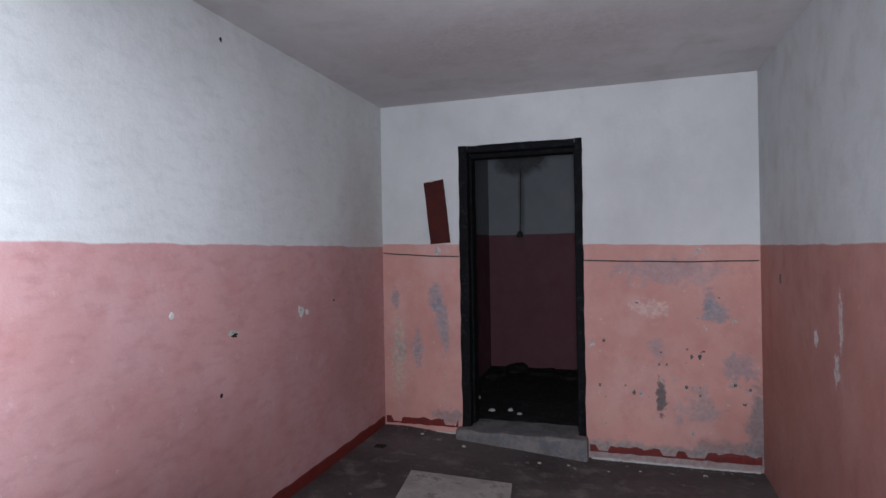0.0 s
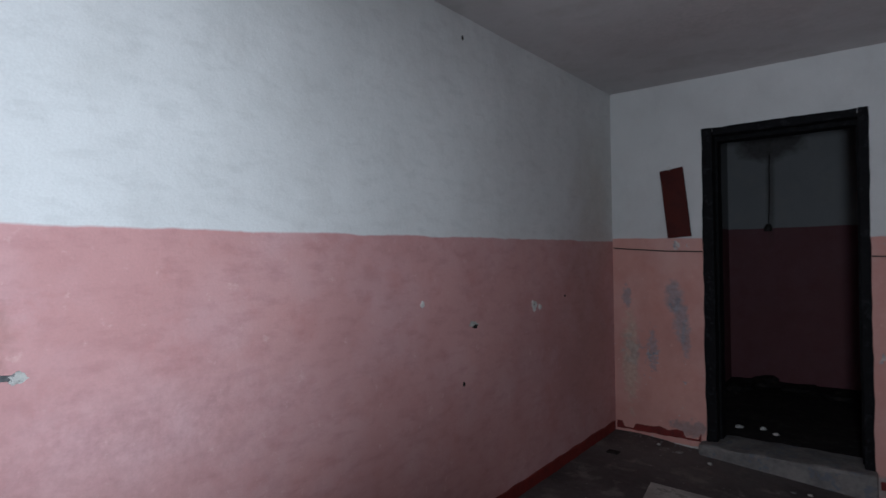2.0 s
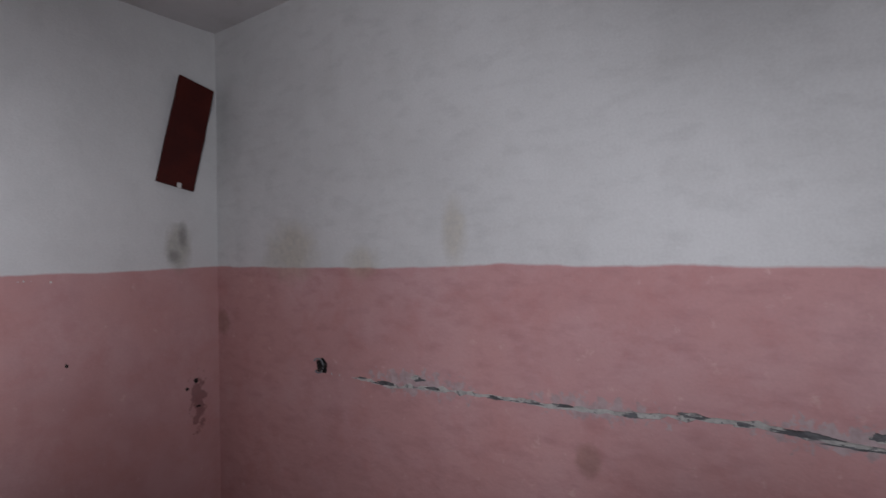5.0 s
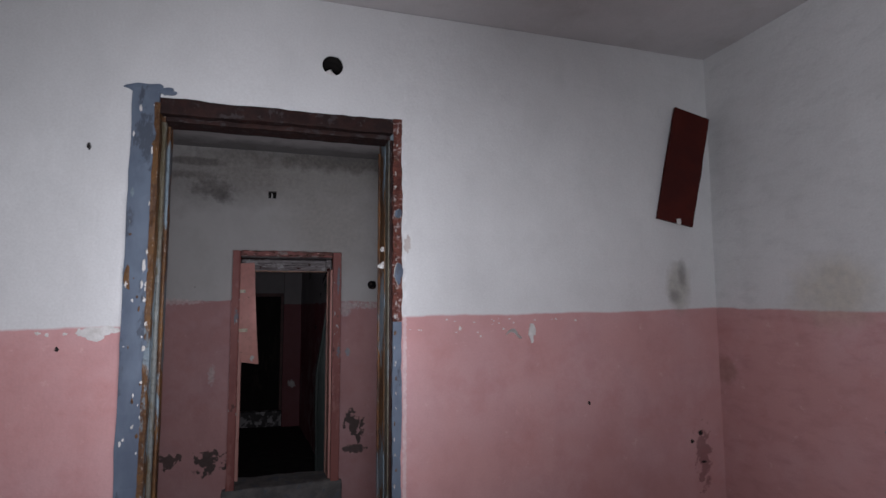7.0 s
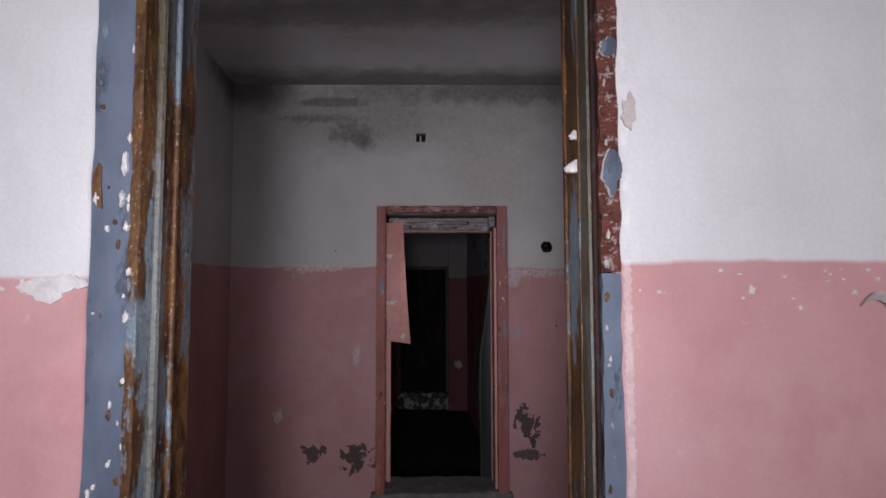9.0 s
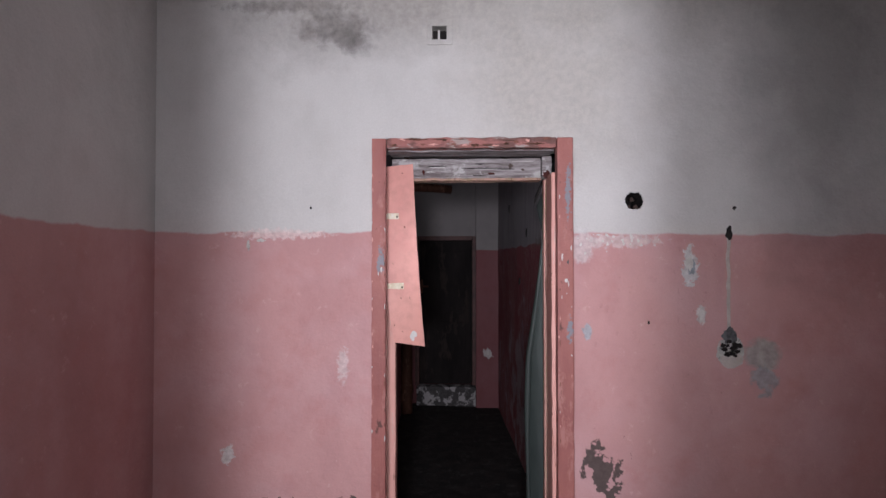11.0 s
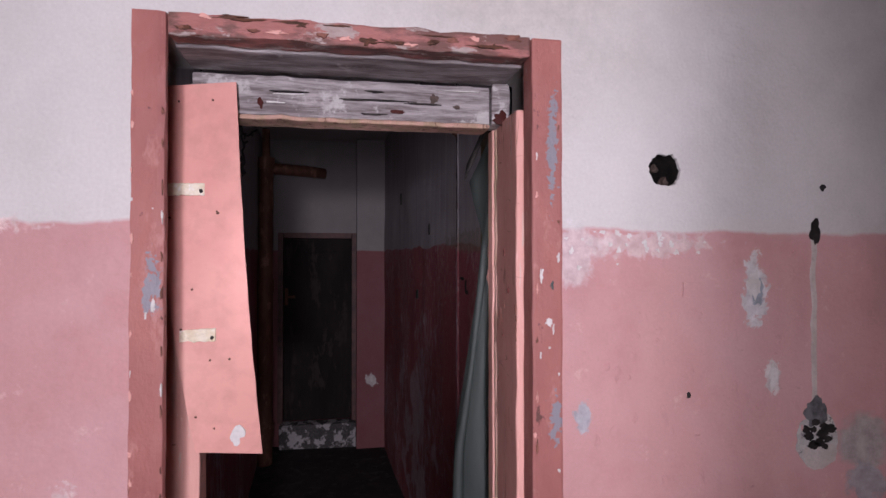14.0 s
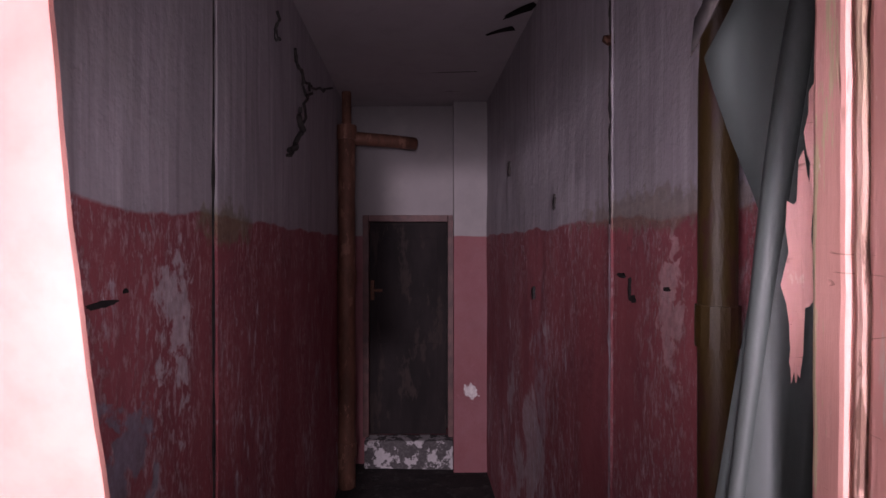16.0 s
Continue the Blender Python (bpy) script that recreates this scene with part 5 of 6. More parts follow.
# ---- wooden doorway into the corridor ----
def doorway_wood():
    d = empty("door_3", (0.62, 2.5, 0))
    inv = Matrix.Translation((-0.62, -2.5, 0))

    def piece(name, bm, mat, label="", parent=None):
        bm.transform(inv)
        return part(name, bm, mat, parent or d, label)

    def beam(name, lo, hi, mat, label="", worn=0.0025, cuts=14, bevel=0.005):
        bm = bmesh.new()
        box(bm, lo, hi, bevel, worn, cuts)
        return piece(name, bm, mat, label)

    piece("casing", prism([(0.230, 2.458), (0.272, 2.457), (0.283, 2.461), (0.285, 2.470), (0.268, 2.53), (0.250, 2.596), (0.234, 2.596)], 0.2, 1.884, 60, 0.0025), mat_casing)
    beam("casing", (0.944, 2.458, 0.2), (1.006, 2.512, 1.884), mat_casing, cuts=30)
    beam("head_casing", (0.286, 2.460, 1.846), (0.942, 2.512, 1.886), mat_head_casing, worn=0.005, cuts=40)
    beam("jamb", (0.930, 2.514, 0.2), (0.982, 2.660, 1.758), mat_jamb, cuts=30, worn=0.003)
    beam("jamb", (0.923, 2.674, 0.2), (0.938, 2.712, 1.752), mat_jamb_worn, cuts=40, worn=0.0012)
    beam("stripped_edge", (0.927, 2.662, 0.2), (0.937, 2.672, 1.752), mat_rope, cuts=60, worn=0.002, label="stripped splintered wood edge")
    beam("jamb_cover", (0.226, 2.650, 0.2), (0.300, 2.712, 1.80), mat_jamb, cuts=24)
    beam("head_lining", (0.284, 2.514, 1.842), (0.942, 2.64, 1.866), mat_wood, worn=0.003)
    beam("transom", (0.286, 2.626, 1.752), (0.905, 2.70, 1.834), mat_wood, "weathered grey transom beam", worn=0.005, cuts=24)
    beam("stripped_edge", (0.300, 2.622, 1.742), (0.905, 2.69, 1.752), mat_rope, worn=0.004, cuts=30)
    beam("corner_block", (0.908, 2.618, 1.752), (0.948, 2.69, 1.842), mat_wood, worn=0.003, cuts=4)
    part_red = patch_mesh((0.928, 2.616, 1.765), N_A, N_N, 0.032, 0.03, 3, 0.002, 0.001, 0.5)
    piece("red_patch", part_red, mat_red)
    beam("threshold", (0.2, 2.45, -0.05), (1.03, 2.76, 0.215), mat_concrete, "worn concrete threshold", worn=0.01, bevel=0.02)
    rnd = random.Random(5)
    for i in range(16):
        z = 0.72 + 0.066 * i + rnd.uniform(-0.02, 0.02)
        piece("paint_chip", patch_mesh((0.281, 2.4565, z), N_A, N_N, rnd.uniform(0.002, 0.005), rnd.uniform(0.006, 0.024), i + 300, 0.0012, 0.0005, 0.8, 14), mat_crack if i % 4 else mat_plaster)
        piece("paint_chip", patch_mesh((0.2325, 2.4565, z + 0.03), N_A, N_N, rnd.uniform(0.002, 0.005), rnd.uniform(0.006, 0.018), i + 330, 0.0012, 0.0005, 0.8, 14), mat_jamb if i % 4 else mat_plaster)
        piece("paint_chip", patch_mesh((rnd.choice((0.953, 0.997)), 2.4568, z), N_A, N_N, rnd.uniform(0.002, 0.005), rnd.uniform(0.006, 0.018), i + 360, 0.0012, 0.0005, 0.8, 14), (mat_crack, mat_jamb, mat_plaster)[i % 3])
        piece("paint_chip", patch_mesh((0.31 + 0.04 * i, 2.459, rnd.uniform(1.85, 1.884)), N_A, N_N, rnd.uniform(0.01, 0.035), rnd.uniform(0.004, 0.012), i + 390, 0.002, 0.001, 0.9, 16), (mat_crack, mat_jamb, mat_nail)[i % 3])
    for y, z, w, h in ((2.60, 1.47, 0.004, 0.014), (2.61, 1.29, 0.005, 0.005), (2.57, 1.39, 0.003, 0.008)):
        piece("paint_chip", patch_mesh((0.9296, y, z), (0, 1, 0), (-1, 0, 0), w, h, z * 31, 0.001, 0, 0.8, 16), mat_rust_red)
    for i in range(9):
        y, z = rnd.uniform(2.53, 2.65), rnd.uniform(0.6, 1.74)
        tall = i % 3 == 0
        piece("wood_crack", patch_mesh((0.9302, y, z), (0, 1, 0), (-1, 0, 0), rnd.uniform(0.0008, 0.0014) if tall else rnd.uniform(0.004, 0.012), rnd.uniform(0.008, 0.02) if tall else rnd.uniform(0.0008, 0.0018), i, 0.001, 0, 0.9, 16), mat_crack)
    for i in range(10):
        y = (2.5165, 2.521, 2.622, 2.628)[i % 4]
        piece("wood_crack", patch_mesh((0.9298, y + rnd.uniform(-0.002, 0.002), rnd.uniform(0.7, 1.74)), (0, 1, 0), (-1, 0, 0), rnd.uniform(0.0007, 0.0014), rnd.uniform(0.006, 0.024), i + 50, 0.001, 0, 0.9, 18), mat_crack)
    for x, z, w, h, mt in ((0.962, 1.425, 0.008, 0.024, mat_plaster), (0.984, 1.405, 0.006, 0.014, mat_sheet_worn), (0.975, 1.335, 0.013, 0.014, mat_plaster), (0.986, 1.322, 0.004, 0.02, mat_plaster),
                           (0.96, 1.27, 0.003, 0.012, mat_plaster), (0.978, 1.285, 0.004, 0.005, mat_plaster), (0.949, 1.12, 0.005, 0.01, mat_jamb), (0.268, 1.375, 0.006, 0.02, mat_plaster), (0.256, 1.36, 0.004, 0.012, mat_plaster)):
        piece("paint_flake", patch_mesh((x, 2.4575, z), N_A, N_N, w, h, x * 31 + z * 7, 0.0015, 0.0006, 0.6, 18), mt)
    for i in range(7):
        piece("wood_crack", patch_mesh((0.32 + 0.09 * i + rnd.uniform(-0.02, 0.02), 2.4595, 1.866 + rnd.uniform(-0.014, 0.014)), N_A, N_N, rnd.uniform(0.015, 0.07), rnd.uniform(0.002, 0.006), i, 0.002, 0, 0.8), mat_nail)
    for i in range(9):
        x, z = rnd.uniform(0.30, 0.89), rnd.uniform(1.76, 1.828)
        piece("wood_crack", patch_mesh((x, 2.6225, z), N_A, N_N, rnd.uniform(0.02, 0.13), rnd.uniform(0.0015, 0.004), i + 90, 0.003, 0, 0.6, 16), mat_void if i % 3 else mat_plaster)
    for x, z, w, h in ((0.70, 1.77, 0.03, 0.008), (0.83, 1.786, 0.014, 0.008), (0.78, 1.80, 0.018, 0.018), (0.42, 1.775, 0.012, 0.02)):
        piece("wood_knot", patch_mesh((x, 2.6225, z), N_A, N_N, w, h, x * 9, 0.003, 0.001, 0.5), mat_red if x < 0.72 else mat_wood_dark)
    return tagged(d, "worn wooden doorway painted pink with a bare transom", "doorway", kind="structure")


doorway_wood()


def hanging_board():
    """The strip of pink hardboard nailed in the doorway."""
    root = empty("hardboard_strip", (0.33, 2.6, 1.8))
    bm = bmesh.new()
    tl, tr, bl, br = Vector((0.240, 2.612, 1.798)), Vector((0.378, 2.588, 1.806)), Vector((0.300, 2.628, 1.072)), Vector((0.424, 2.640, 1.050))
    o = Vector((0.33, 2.6, 1.8))
    rows = []
    for j in range(25):
        k = j / 24
        row = []
        for i in range(7):
            u = i / 6
            p = tl.lerp(tr, u).lerp(bl.lerp(br, u), k)
            p.x += (-0.022 if u < 0.5 else 0.004) * math.sin(k * math.pi) * (1 - u) + 0.014 * math.sin(k * math.pi * 0.9) * -0.3 * u
            p.y -= 0.018 * math.sin(k * math.pi) + 0.012 * k * k * (1 - 2 * u)
            p.x += 0.0015 * noise.noise(p * 30) * (1 if u in (0.0, 1.0) else 0)
            row.append(bm.verts.new(p - o))
        rows.append(row)
    for p, q in zip(rows, rows[1:]):
        for i in range(6):
            bm.faces.new((p[i], q[i], q[i + 1], p[i + 1]))
    out = bmesh.ops.extrude_face_region(bm, geom=bm.faces[:])
    for v in out["geom"]:
        if isinstance(v, bmesh.types.BMVert):
            v.co.y += 0.005
    bmesh.ops.recalc_face_normals(bm, faces=bm.faces)
    part("sheet", bm, mat_board, root)

    def on(u, k):
        p = tl.lerp(tr, u).lerp(bl.lerp(br, u), k)
        p.x += (-0.022 if u < 0.5 else 0.004) * math.sin(k * math.pi) * (1 - u) + 0.014 * math.sin(k * math.pi * 0.9) * -0.3 * u
        p.y -= 0.018 * math.sin(k * math.pi) + 0.012 * k * k * (1 - 2 * u)
        return p - o

    for u, k in ((0.2, 0.045), (0.66, 0.045), (0.06, 0.16), (0.62, 0.34), (0.08, 0.36), (0.3, 0.55), (0.1, 0.66), (0.42, 0.74), (0.1, 0.9), (0.33, 0.93)):
        part("nail", patch_mesh(on(u, k), N_A, N_N, 0.0042, 0.0042, k * 9 + u, 0.0025, 0.001, 0.3, 10), mat_nail, root)
    for u, k in ((0.33, 0.285), (0.33, 0.675)):
        scar = bmesh.new()
        c, n = on(u, k) + Vector((-0.004, 0, 0)), 20
        top, low = [], []
        for i in range(n + 1):
            s = i / n
            dx = 0.068 * (s - 0.5)
            jag = 0.0022 * noise.noise(Vector((s * 9, k * 5, 1)))
            top.append((dx, 0.0125 + jag + 0.002 * s))
            low.append((dx, -0.0115 + 0.0028 * noise.noise(Vector((s * 7, k * 5, 8)))))
        ring = top + low[::-1]
        edge = [scar.verts.new(c + Vector((x, -0.0005, z))) for x, z in ring]
        face = [scar.verts.new(c + Vector((x * 0.98, -0.004, z * 0.92))) for x, z in ring]
        for i in range(len(ring)):
            j = (i + 1) % len(ring)
            scar.faces.new((edge[i], edge[j], face[j], face[i]))
        scar.faces.new(face)
        bmesh.ops.recalc_face_normals(scar, faces=scar.faces)
        t = part("paint_scar", scar, mat_flake_wood, root, "yellowed scar where a hinge was torn off")
        part("nail", patch_mesh(on(u + 0.16, k + 0.002), N_A, N_N, 0.007, 0.008, k, 0.006, 0.001, 0.3, 10), mat_void, t)
        part("nail", patch_mesh(on(u + 0.3, k + 0.06), N_A, N_N, 0.005, 0.005, k + 1, 0.003, 0.001, 0.3, 10), mat_nail, root)
    part("chip", patch_mesh(on(0.62, 0.945), N_A, N_N, 0.028, 0.035, 2.0, 0.002, 0.001, 0.4), mat_plaster, root)
    return tagged(root, "bent strip of pink hardboard nailed in a doorway", "board")


hanging_board()


# ---- corridor ----
def grey_sheet():
    """Torn leatherette that hangs from the frame: a leaning sheet, a rolled fold along it and a loose flap at the top."""
    root = empty("torn_leatherette", (0.96, 2.74, 0.2))
    o = Vector((0.96, 2.74, 0.2))

    def skin(rows, mat, name, label=""):
        bm = bmesh.new()
        grid = [[bm.verts.new(p - o) for p in row] for row in rows]
        for p, q in zip(grid, grid[1:]):
            for i in range(len(p) - 1):
                bm.faces.new((p[i], p[i + 1], q[i + 1], q[i]))
        out = bmesh.ops.extrude_face_region(bm, geom=bm.faces[:])
        for v in out["geom"]:
            if isinstance(v, bmesh.types.BMVert):
                v.co += Vector((0.002, 0.004, 0))
        bmesh.ops.recalc_face_normals(bm, faces=bm.faces)
        for f in bm.faces:
            f.smooth = True
        return part(name, bm, mat, root, label)

    def edge(z):
        return 0.892 + max(-0.032, (z - 1.20) * 0.15) if z < 1.8 else 0.985

    zs = [-0.1 + i * 0.05 for i in range(42)]
    main, worn = [], []
    for z in zs:
        row = []
        for i in range(15):
            u = i / 14
            x = edge(z) + (1.02 - edge(z)) * u
            y = 2.80 - 0.055 * u + 0.010 * math.sin(u * 9 + z * 2.1) * (1 - u) + 0.006 * noise.noise(Vector((u * 4, z * 3, 2)))
            row.append(Vector((x, y, z)))
        main.append(row[:9])
        worn.append(row[8:])
    skin(main, mat_sheet, "hanging_sheet")
    skin(worn, mat_sheet_worn, "worn_edge", "pink paint clinging to the torn edge")
    bm = bmesh.new()
    tube(bm, [Vector((edge(z) + 0.008 + 0.004 * math.sin(z * 7), 2.792, z)) - o for z in zs], lambda k: 0.011 + 0.003 * math.sin(k * 17), 10)
    for f in bm.faces:
        f.smooth = True
    part("fold", bm, mat_sheet, root)
    left = [(1.44, 0.952, 2.815), (1.50, 0.946, 2.84), (1.56, 0.936, 2.865), (1.62, 0.926, 2.885), (1.66, 0.920, 2.895), (1.70, 0.937, 2.88), (1.76, 0.960, 2.86), (1.85, 0.985, 2.83), (1.95, 1.0, 2.80)]
    rows = []
    for z, x, y in left:
        rows.append([Vector((x, y, z)).lerp(Vector((1.012, 2.79, z + 0.02)), i / 6) + Vector((0, -0.012 * math.sin(i / 6 * math.pi), 0)) for i in range(7)])
    skin(rows, mat_sheet, "flap")
    rows = [[Vector((x - 0.012, y + 0.008, z + 0.004)), Vector((x - 0.004, y + 0.016, z + 0.05)), Vector((x + 0.03, y + 0.012, z + 0.10))] for z, x, y in left[4:]]
    skin(rows, mat_void, "underside", "dark underside of the torn flap")
    for x, y, z, w, h, sd in ((0.950, 2.768, 1.44, 0.024, 0.16, 3.0), (0.962, 2.764, 1.55, 0.016, 0.14, 5.0), (0.946, 2.768, 1.35, 0.010, 0.07, 8.0)):
        part("paint_remnant", patch_mesh(Vector((x, y, z)) - o, (0.86, -0.51, 0), (-0.51, -0.86, 0), w, h, sd, 0.003, 0.001, 0.5), mat_jamb, root, "pink paint clinging to the torn edge")
    return tagged(root, "torn grey-green leatherette hanging in folds from a door frame", "covering")


grey_sheet()
bm = bmesh.new()
tube(bm, [(1.022, 3.07, -0.11 + i * 0.12) for i in range(16)] + [(1.015, 3.04, 1.80), (0.99, 2.99, 1.88)], 0.027, 14)
for f in bm.faces:
    f.smooth = True
riser = part("heating_riser", bm, mat_riser)
for z in (1.33, 0.75):
    bm = bmesh.new()
    tube(bm, [(1.022, 3.07, z - 0.03), (1.022, 3.07, z + 0.03)], 0.031, 14)
    part("pipe_collar", bm, mat_riser, riser)
tagged(riser, "glossy brown-yellow painted heating pipe beside the wall", "pipe")

bm = bmesh.new()
tube(bm, [(0.02, 5.87, -0.12 + i * 0.11) for i in range(22)], lambda k: 0.055 + 0.002 * math.sin(k * 60), 18)
for f in bm.faces:
    f.smooth = len(f.verts) == 4
stack = part("drain_pipe", bm, mat_pipe)
bm = bmesh.new()
tube(bm, [(0.02, 5.87, 2.13), (0.12, 5.92, 2.135), (0.3, 6.0, 2.135), (0.449, 6.07, 2.13)], 0.043, 16)
for f in bm.faces:
    f.smooth = len(f.verts) == 4
part("branch_pipe", bm, mat_pipe, stack, "rusty branch pipe cut off short")
for z in (0.1, 1.2, 2.12):
    bm = bmesh.new()
    tube(bm, [(0.02, 5.87, z), (0.02, 5.87, z + 0.09)], 0.064, 18)
    part("pipe_socket", bm, mat_pipe, stack)
bm = bmesh.new()
tube(bm, [(0.02, 5.87, 2.2), (0.02, 5.87, 2.425)], 0.03, 12)
part("upper_pipe", bm, mat_pipe, stack)
tagged(stack, "rusty brown drain pipe with a short branch in the corridor", "pipe")


mat_end_frame = simple("dark_brown_frame_paint", (0.11, 0.05, 0.045), (0.06, 0.03, 0.028), 12, 0.6, bump=0.4)


def end_door():
    d = empty("door_4", (0.39, 6.25, 0.09))
    o = (-0.39, -6.25, -0.09)

    def at(lo, hi):
        return tuple(a + b for a, b in zip(lo, o)), tuple(a + b for a, b in zip(hi, o))

    leaf_lo, leaf_hi = at((0.115, 6.29, 0.1), (0.66, 6.33, 1.61))
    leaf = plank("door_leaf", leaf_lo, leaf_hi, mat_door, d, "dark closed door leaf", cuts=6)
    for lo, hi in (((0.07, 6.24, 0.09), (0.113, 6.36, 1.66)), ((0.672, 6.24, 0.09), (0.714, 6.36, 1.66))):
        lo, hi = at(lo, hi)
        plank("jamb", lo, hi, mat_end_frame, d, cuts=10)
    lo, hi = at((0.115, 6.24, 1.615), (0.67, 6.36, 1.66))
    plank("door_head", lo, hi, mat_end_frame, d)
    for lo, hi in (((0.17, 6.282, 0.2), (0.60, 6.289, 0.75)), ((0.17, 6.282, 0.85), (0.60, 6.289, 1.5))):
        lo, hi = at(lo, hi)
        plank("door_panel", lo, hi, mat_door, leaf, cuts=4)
    lo, hi = at((0.125, 6.25, 1.06), (0.15, 6.29, 1.2))
    h = plank("lock_case", lo, hi, mat_nail, leaf, cuts=0)
    lo, hi = at((0.135, 6.235, 1.12), (0.21, 6.25, 1.14))
    plank("door_handle", lo, hi, mat_nail, leaf, cuts=0)
    return tagged(d, "dark closed door at the corridor's end", "door", kind="structure")


end_door()
# Unseen slab added to keep sky light out of the end door's gaps
slab("light_stop_behind_door", mat_void, (-0.2, 6.47, 0), (1, 0, 0), (0, -1, 0), 1.3, -0.2, 2.43, 0.1, gap=0.6)
mat_step = simple("whitewashed_step_peeling", (0.33, 0.31, 0.31), (0.05, 0.045, 0.045), 11, 0.9, bump=0.8, lo=0.47, hi=0.51, depth=0.012)
bm = bmesh.new()
box(bm, (0.09, 6.16, -0.14), (0.707, 6.30, 0.095), 0.015, 0.012, 10)
tagged(part("door_step", bm, mat_step), "peeling whitewashed step below the end door", "step", kind="structure")

# joints and loose wires on the corridor walls
def joint(wall, base, z0, z1, mat_gap, mat_cover, normal, side):
    bm = bmesh.new()
    n = Vector(normal)
    pts = [Vector(base) + n * 0.004 + Vector((0, 0.004 * noise.noise(Vector((i * 0.3, side, 0))), z0 + (z1 - z0) * i / 50)) for i in range(51)]
    tube(bm, pts, lambda k: 0.0032 + 0.0035 * noise.noise(Vector((k * 30, side, 2))), 6)
    part("joint_gap", bm, mat_gap, wall)
    bm = bmesh.new()
    tube(bm, [p + Vector((0, 0.02 * side, 0)) for p in pts], lambda k: 0.0035 + 0.002 * noise.noise(Vector((k * 20, side, 7))), 6)
    part("joint_cover", bm, mat_cover, wall)


mat_joint = simple("dirty_joint_filler", (0.19, 0.15, 0.17), (0.13, 0.075, 0.08), 18, 0.9, c=(0.09, 0.06, 0.06), bump=0.6, stretch=(1, 1, 0.4))
joint(wall_c_west, (0.068, 3.62, 0), -0.1, 2.42, mat_void, mat_corridor, (1, 0.048, 0), 1)
joint(wall_c_east, (1.052, 3.68, 0), 1.5, 2.42, mat_void, mat_corridor, (-1, -0.048, 0), -1)
joint(wall_c_east, (1.052, 3.68, 0), -0.1, 1.5, mat_joint, mat_corridor, (-1, -0.048, 0), -1)
bm = bmesh.new()
rubble(bm, (1.045, 3.675, 1.95), (0.018, 0.018, 0.022), 8)
part("dowel", bm, mat_nail, wall_c_east)


def wires():
    root = empty("loose_wires", (0.05, 4.5, 2.2))
    o = Vector((0.05, 4.5, 2.2))
    runs = (((0.06, 4.2, 2.25), (0.055, 4.25, 2.17)), ((0.05, 4.48, 2.22), (0.05, 4.72, 2.12)), ((0.05, 4.5, 2.2), (0.06, 4.62, 2.07)), ((0.07, 4.69, 2.10), (0.08, 4.47, 1.88)), ((0.08, 4.47, 1.9), (0.07, 4.29, 1.77)), ((0.08, 4.47, 1.88), (0.09, 4.40, 1.97)), ((0.05, 4.75, 2.15), (0.02, 5.4, 2.32)))
    for i, (a, b) in enumerate(runs):
        bm = bmesh.new()
        tube(bm, [p - o for p in smooth(a, b, 10, -0.02 if i == 3 else 0.015, 0.03, i * 3.7)], lambda k: 0.006 if i not in (4, 5) else 0.006 + 0.006 * math.sin(k * 3), 6)
        part("wire", bm, mat_cable, root)
    return tagged(root, "loose black wires hanging from a corridor wall", "wires")


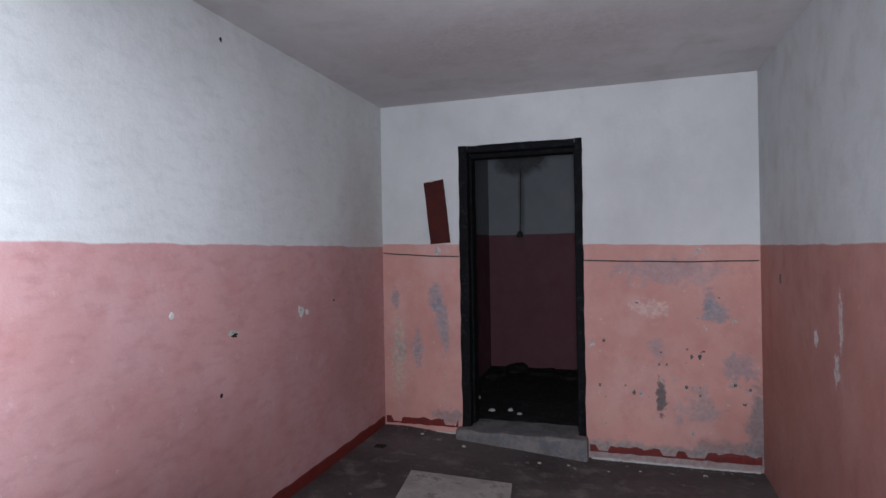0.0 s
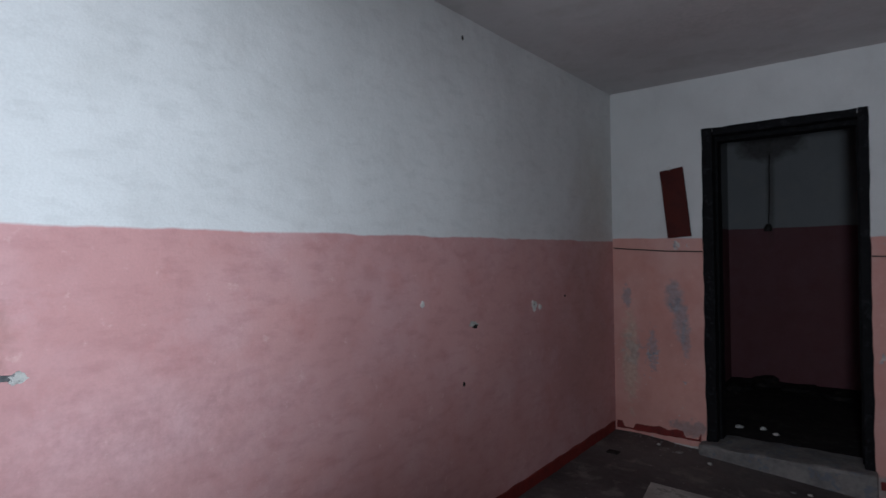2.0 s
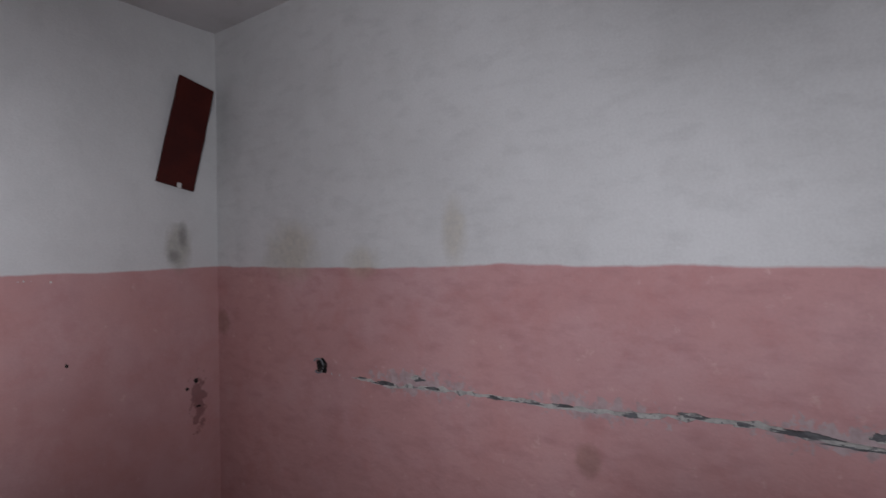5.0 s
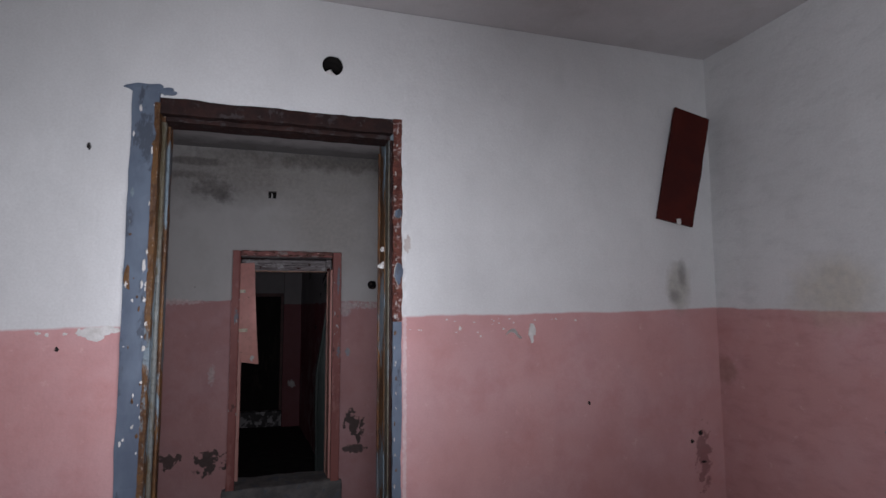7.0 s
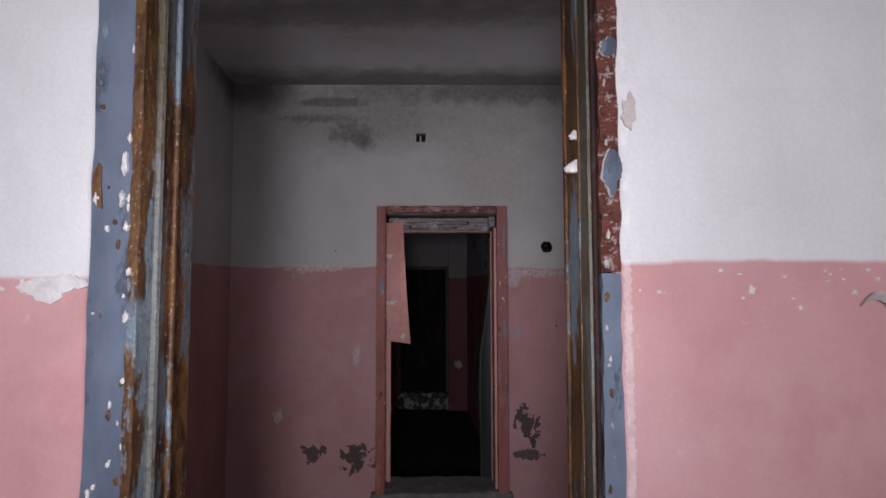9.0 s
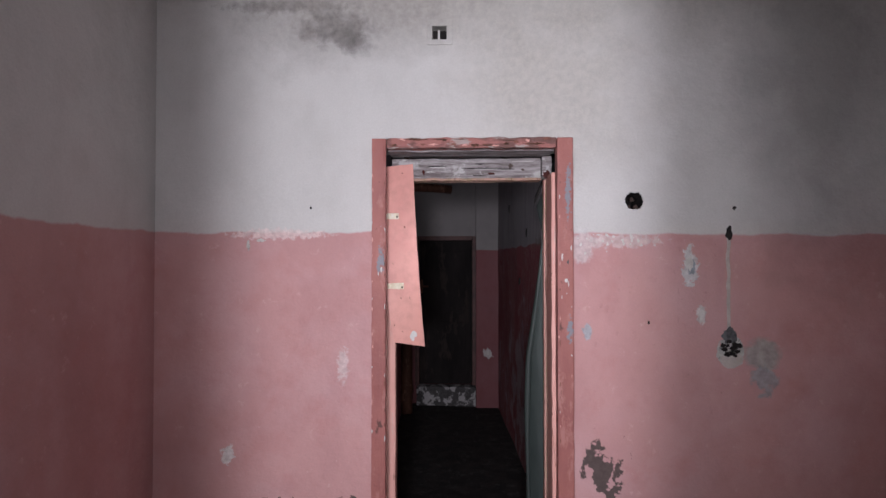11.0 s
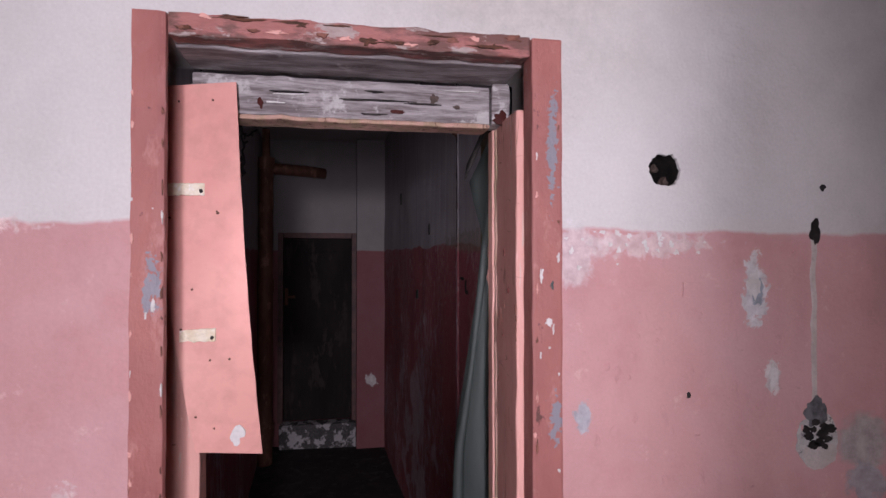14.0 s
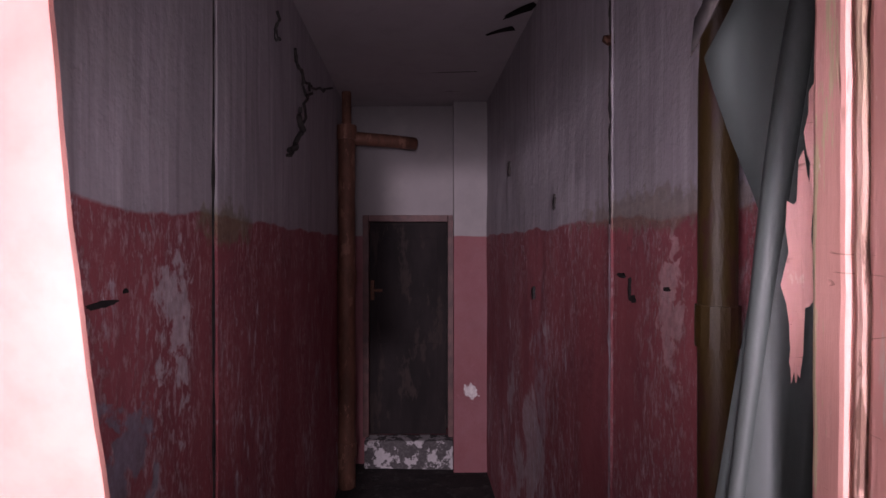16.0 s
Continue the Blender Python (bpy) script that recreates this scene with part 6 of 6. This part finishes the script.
wires()
for i, (y, z, w, h) in enumerate(((4.25, 1.60, 0.02, 0.05), (3.60, 1.375, 0.045, 0.012), (3.55, 1.35, 0.012, 0.045), (3.53, 1.325, 0.03, 0.018), (5.2, 1.85, 0.02, 0.07), (3.36, 1.36, 0.02, 0.008), (4.6, 1.25, 0.03, 0.05))):
    x = 1.052 - 0.048 * (y - 3.68)
    chip(wall_c_east, (x, y, z), (-0.048, 1, 0), (-1, -0.048, 0), w, h, mat_void, i + 20, "hole", 0.006)
for i, (y, z, w, h) in enumerate(((3.13, 1.355, 0.08, 0.012), (3.2, 1.37, 0.016, 0.008), (3.05, 1.28, 0.06, 0.09))):
    x = 0.066 - 0.048 * (y - 3.68)
    chip(wall_c_west, (x, y, z), (-0.048, 1, 0), (1, 0.048, 0), w, h, mat_void if i < 2 else mat_mortar, i + 40, "hole" if i < 2 else "chip", 0.006)


def ceiling_scrap(at, w, l, turn, drop, name="plaster_scrap"):
    """A strip of loose ceiling skin that hangs by one end."""
    bm = bmesh.new()
    rows = []
    for i in range(7):
        k = i / 6
        z = -drop * k * k
        rows.append((bm.verts.new((-w / 2 * (1 - 0.6 * k), l * (k - 0.5), z)), bm.verts.new((w / 2 * (1 - 0.5 * k), l * (k - 0.5), z + 0.004))))
    for p, q in zip(rows, rows[1:]):
        bm.faces.new((p[0], p[1], q[1], q[0]))
    bmesh.ops.solidify(bm, geom=bm.faces[:], thickness=0.004)
    ob = part(name, bm, mat_void)
    ob.matrix_basis = pose(*at, 0, 0, turn)
    return tagged(ob, "dark scrap of loose plaster hanging from a ceiling", "plaster scrap", "scraps on the corridor ceiling")


for at, w, l, turn, drop in (((0.66, 5.45, 2.424), 0.03, 0.33, 90, 0.01), ((0.68, 5.85, 2.424), 0.03, 0.12, 90, 0.01), ((0.89, 4.83, 2.424), 0.07, 0.13, 70, 0.015), ((0.955, 4.6, 2.424), 0.09, 0.14, 60, 0.02),
                             ((0.90, 4.7, 2.424), 0.025, 0.03, 30, 0.0), ((0.97, 3.6, 2.424), 0.05, 0.14, 20, 0.12), ((1.0, 3.35, 2.424), 0.05, 0.12, 40, 0.11), ((0.25, 3.5, 2.424), 0.05, 0.1, 10, 0.07), ((0.12, 4.35, 2.424), 0.04, 0.07, 0, 0.03)):
    ceiling_scrap(at, w, l, turn, drop)
bm = bmesh.new()
tube(bm, smooth((0.67, 3.05, 2.43), (0.672, 3.05, 2.20), 8, 0, 0.01, 5), 0.003, 5)
tagged(part("hanging_thread", bm, mat_plaster), "pale thread of paint hanging from the corridor ceiling", "thread")
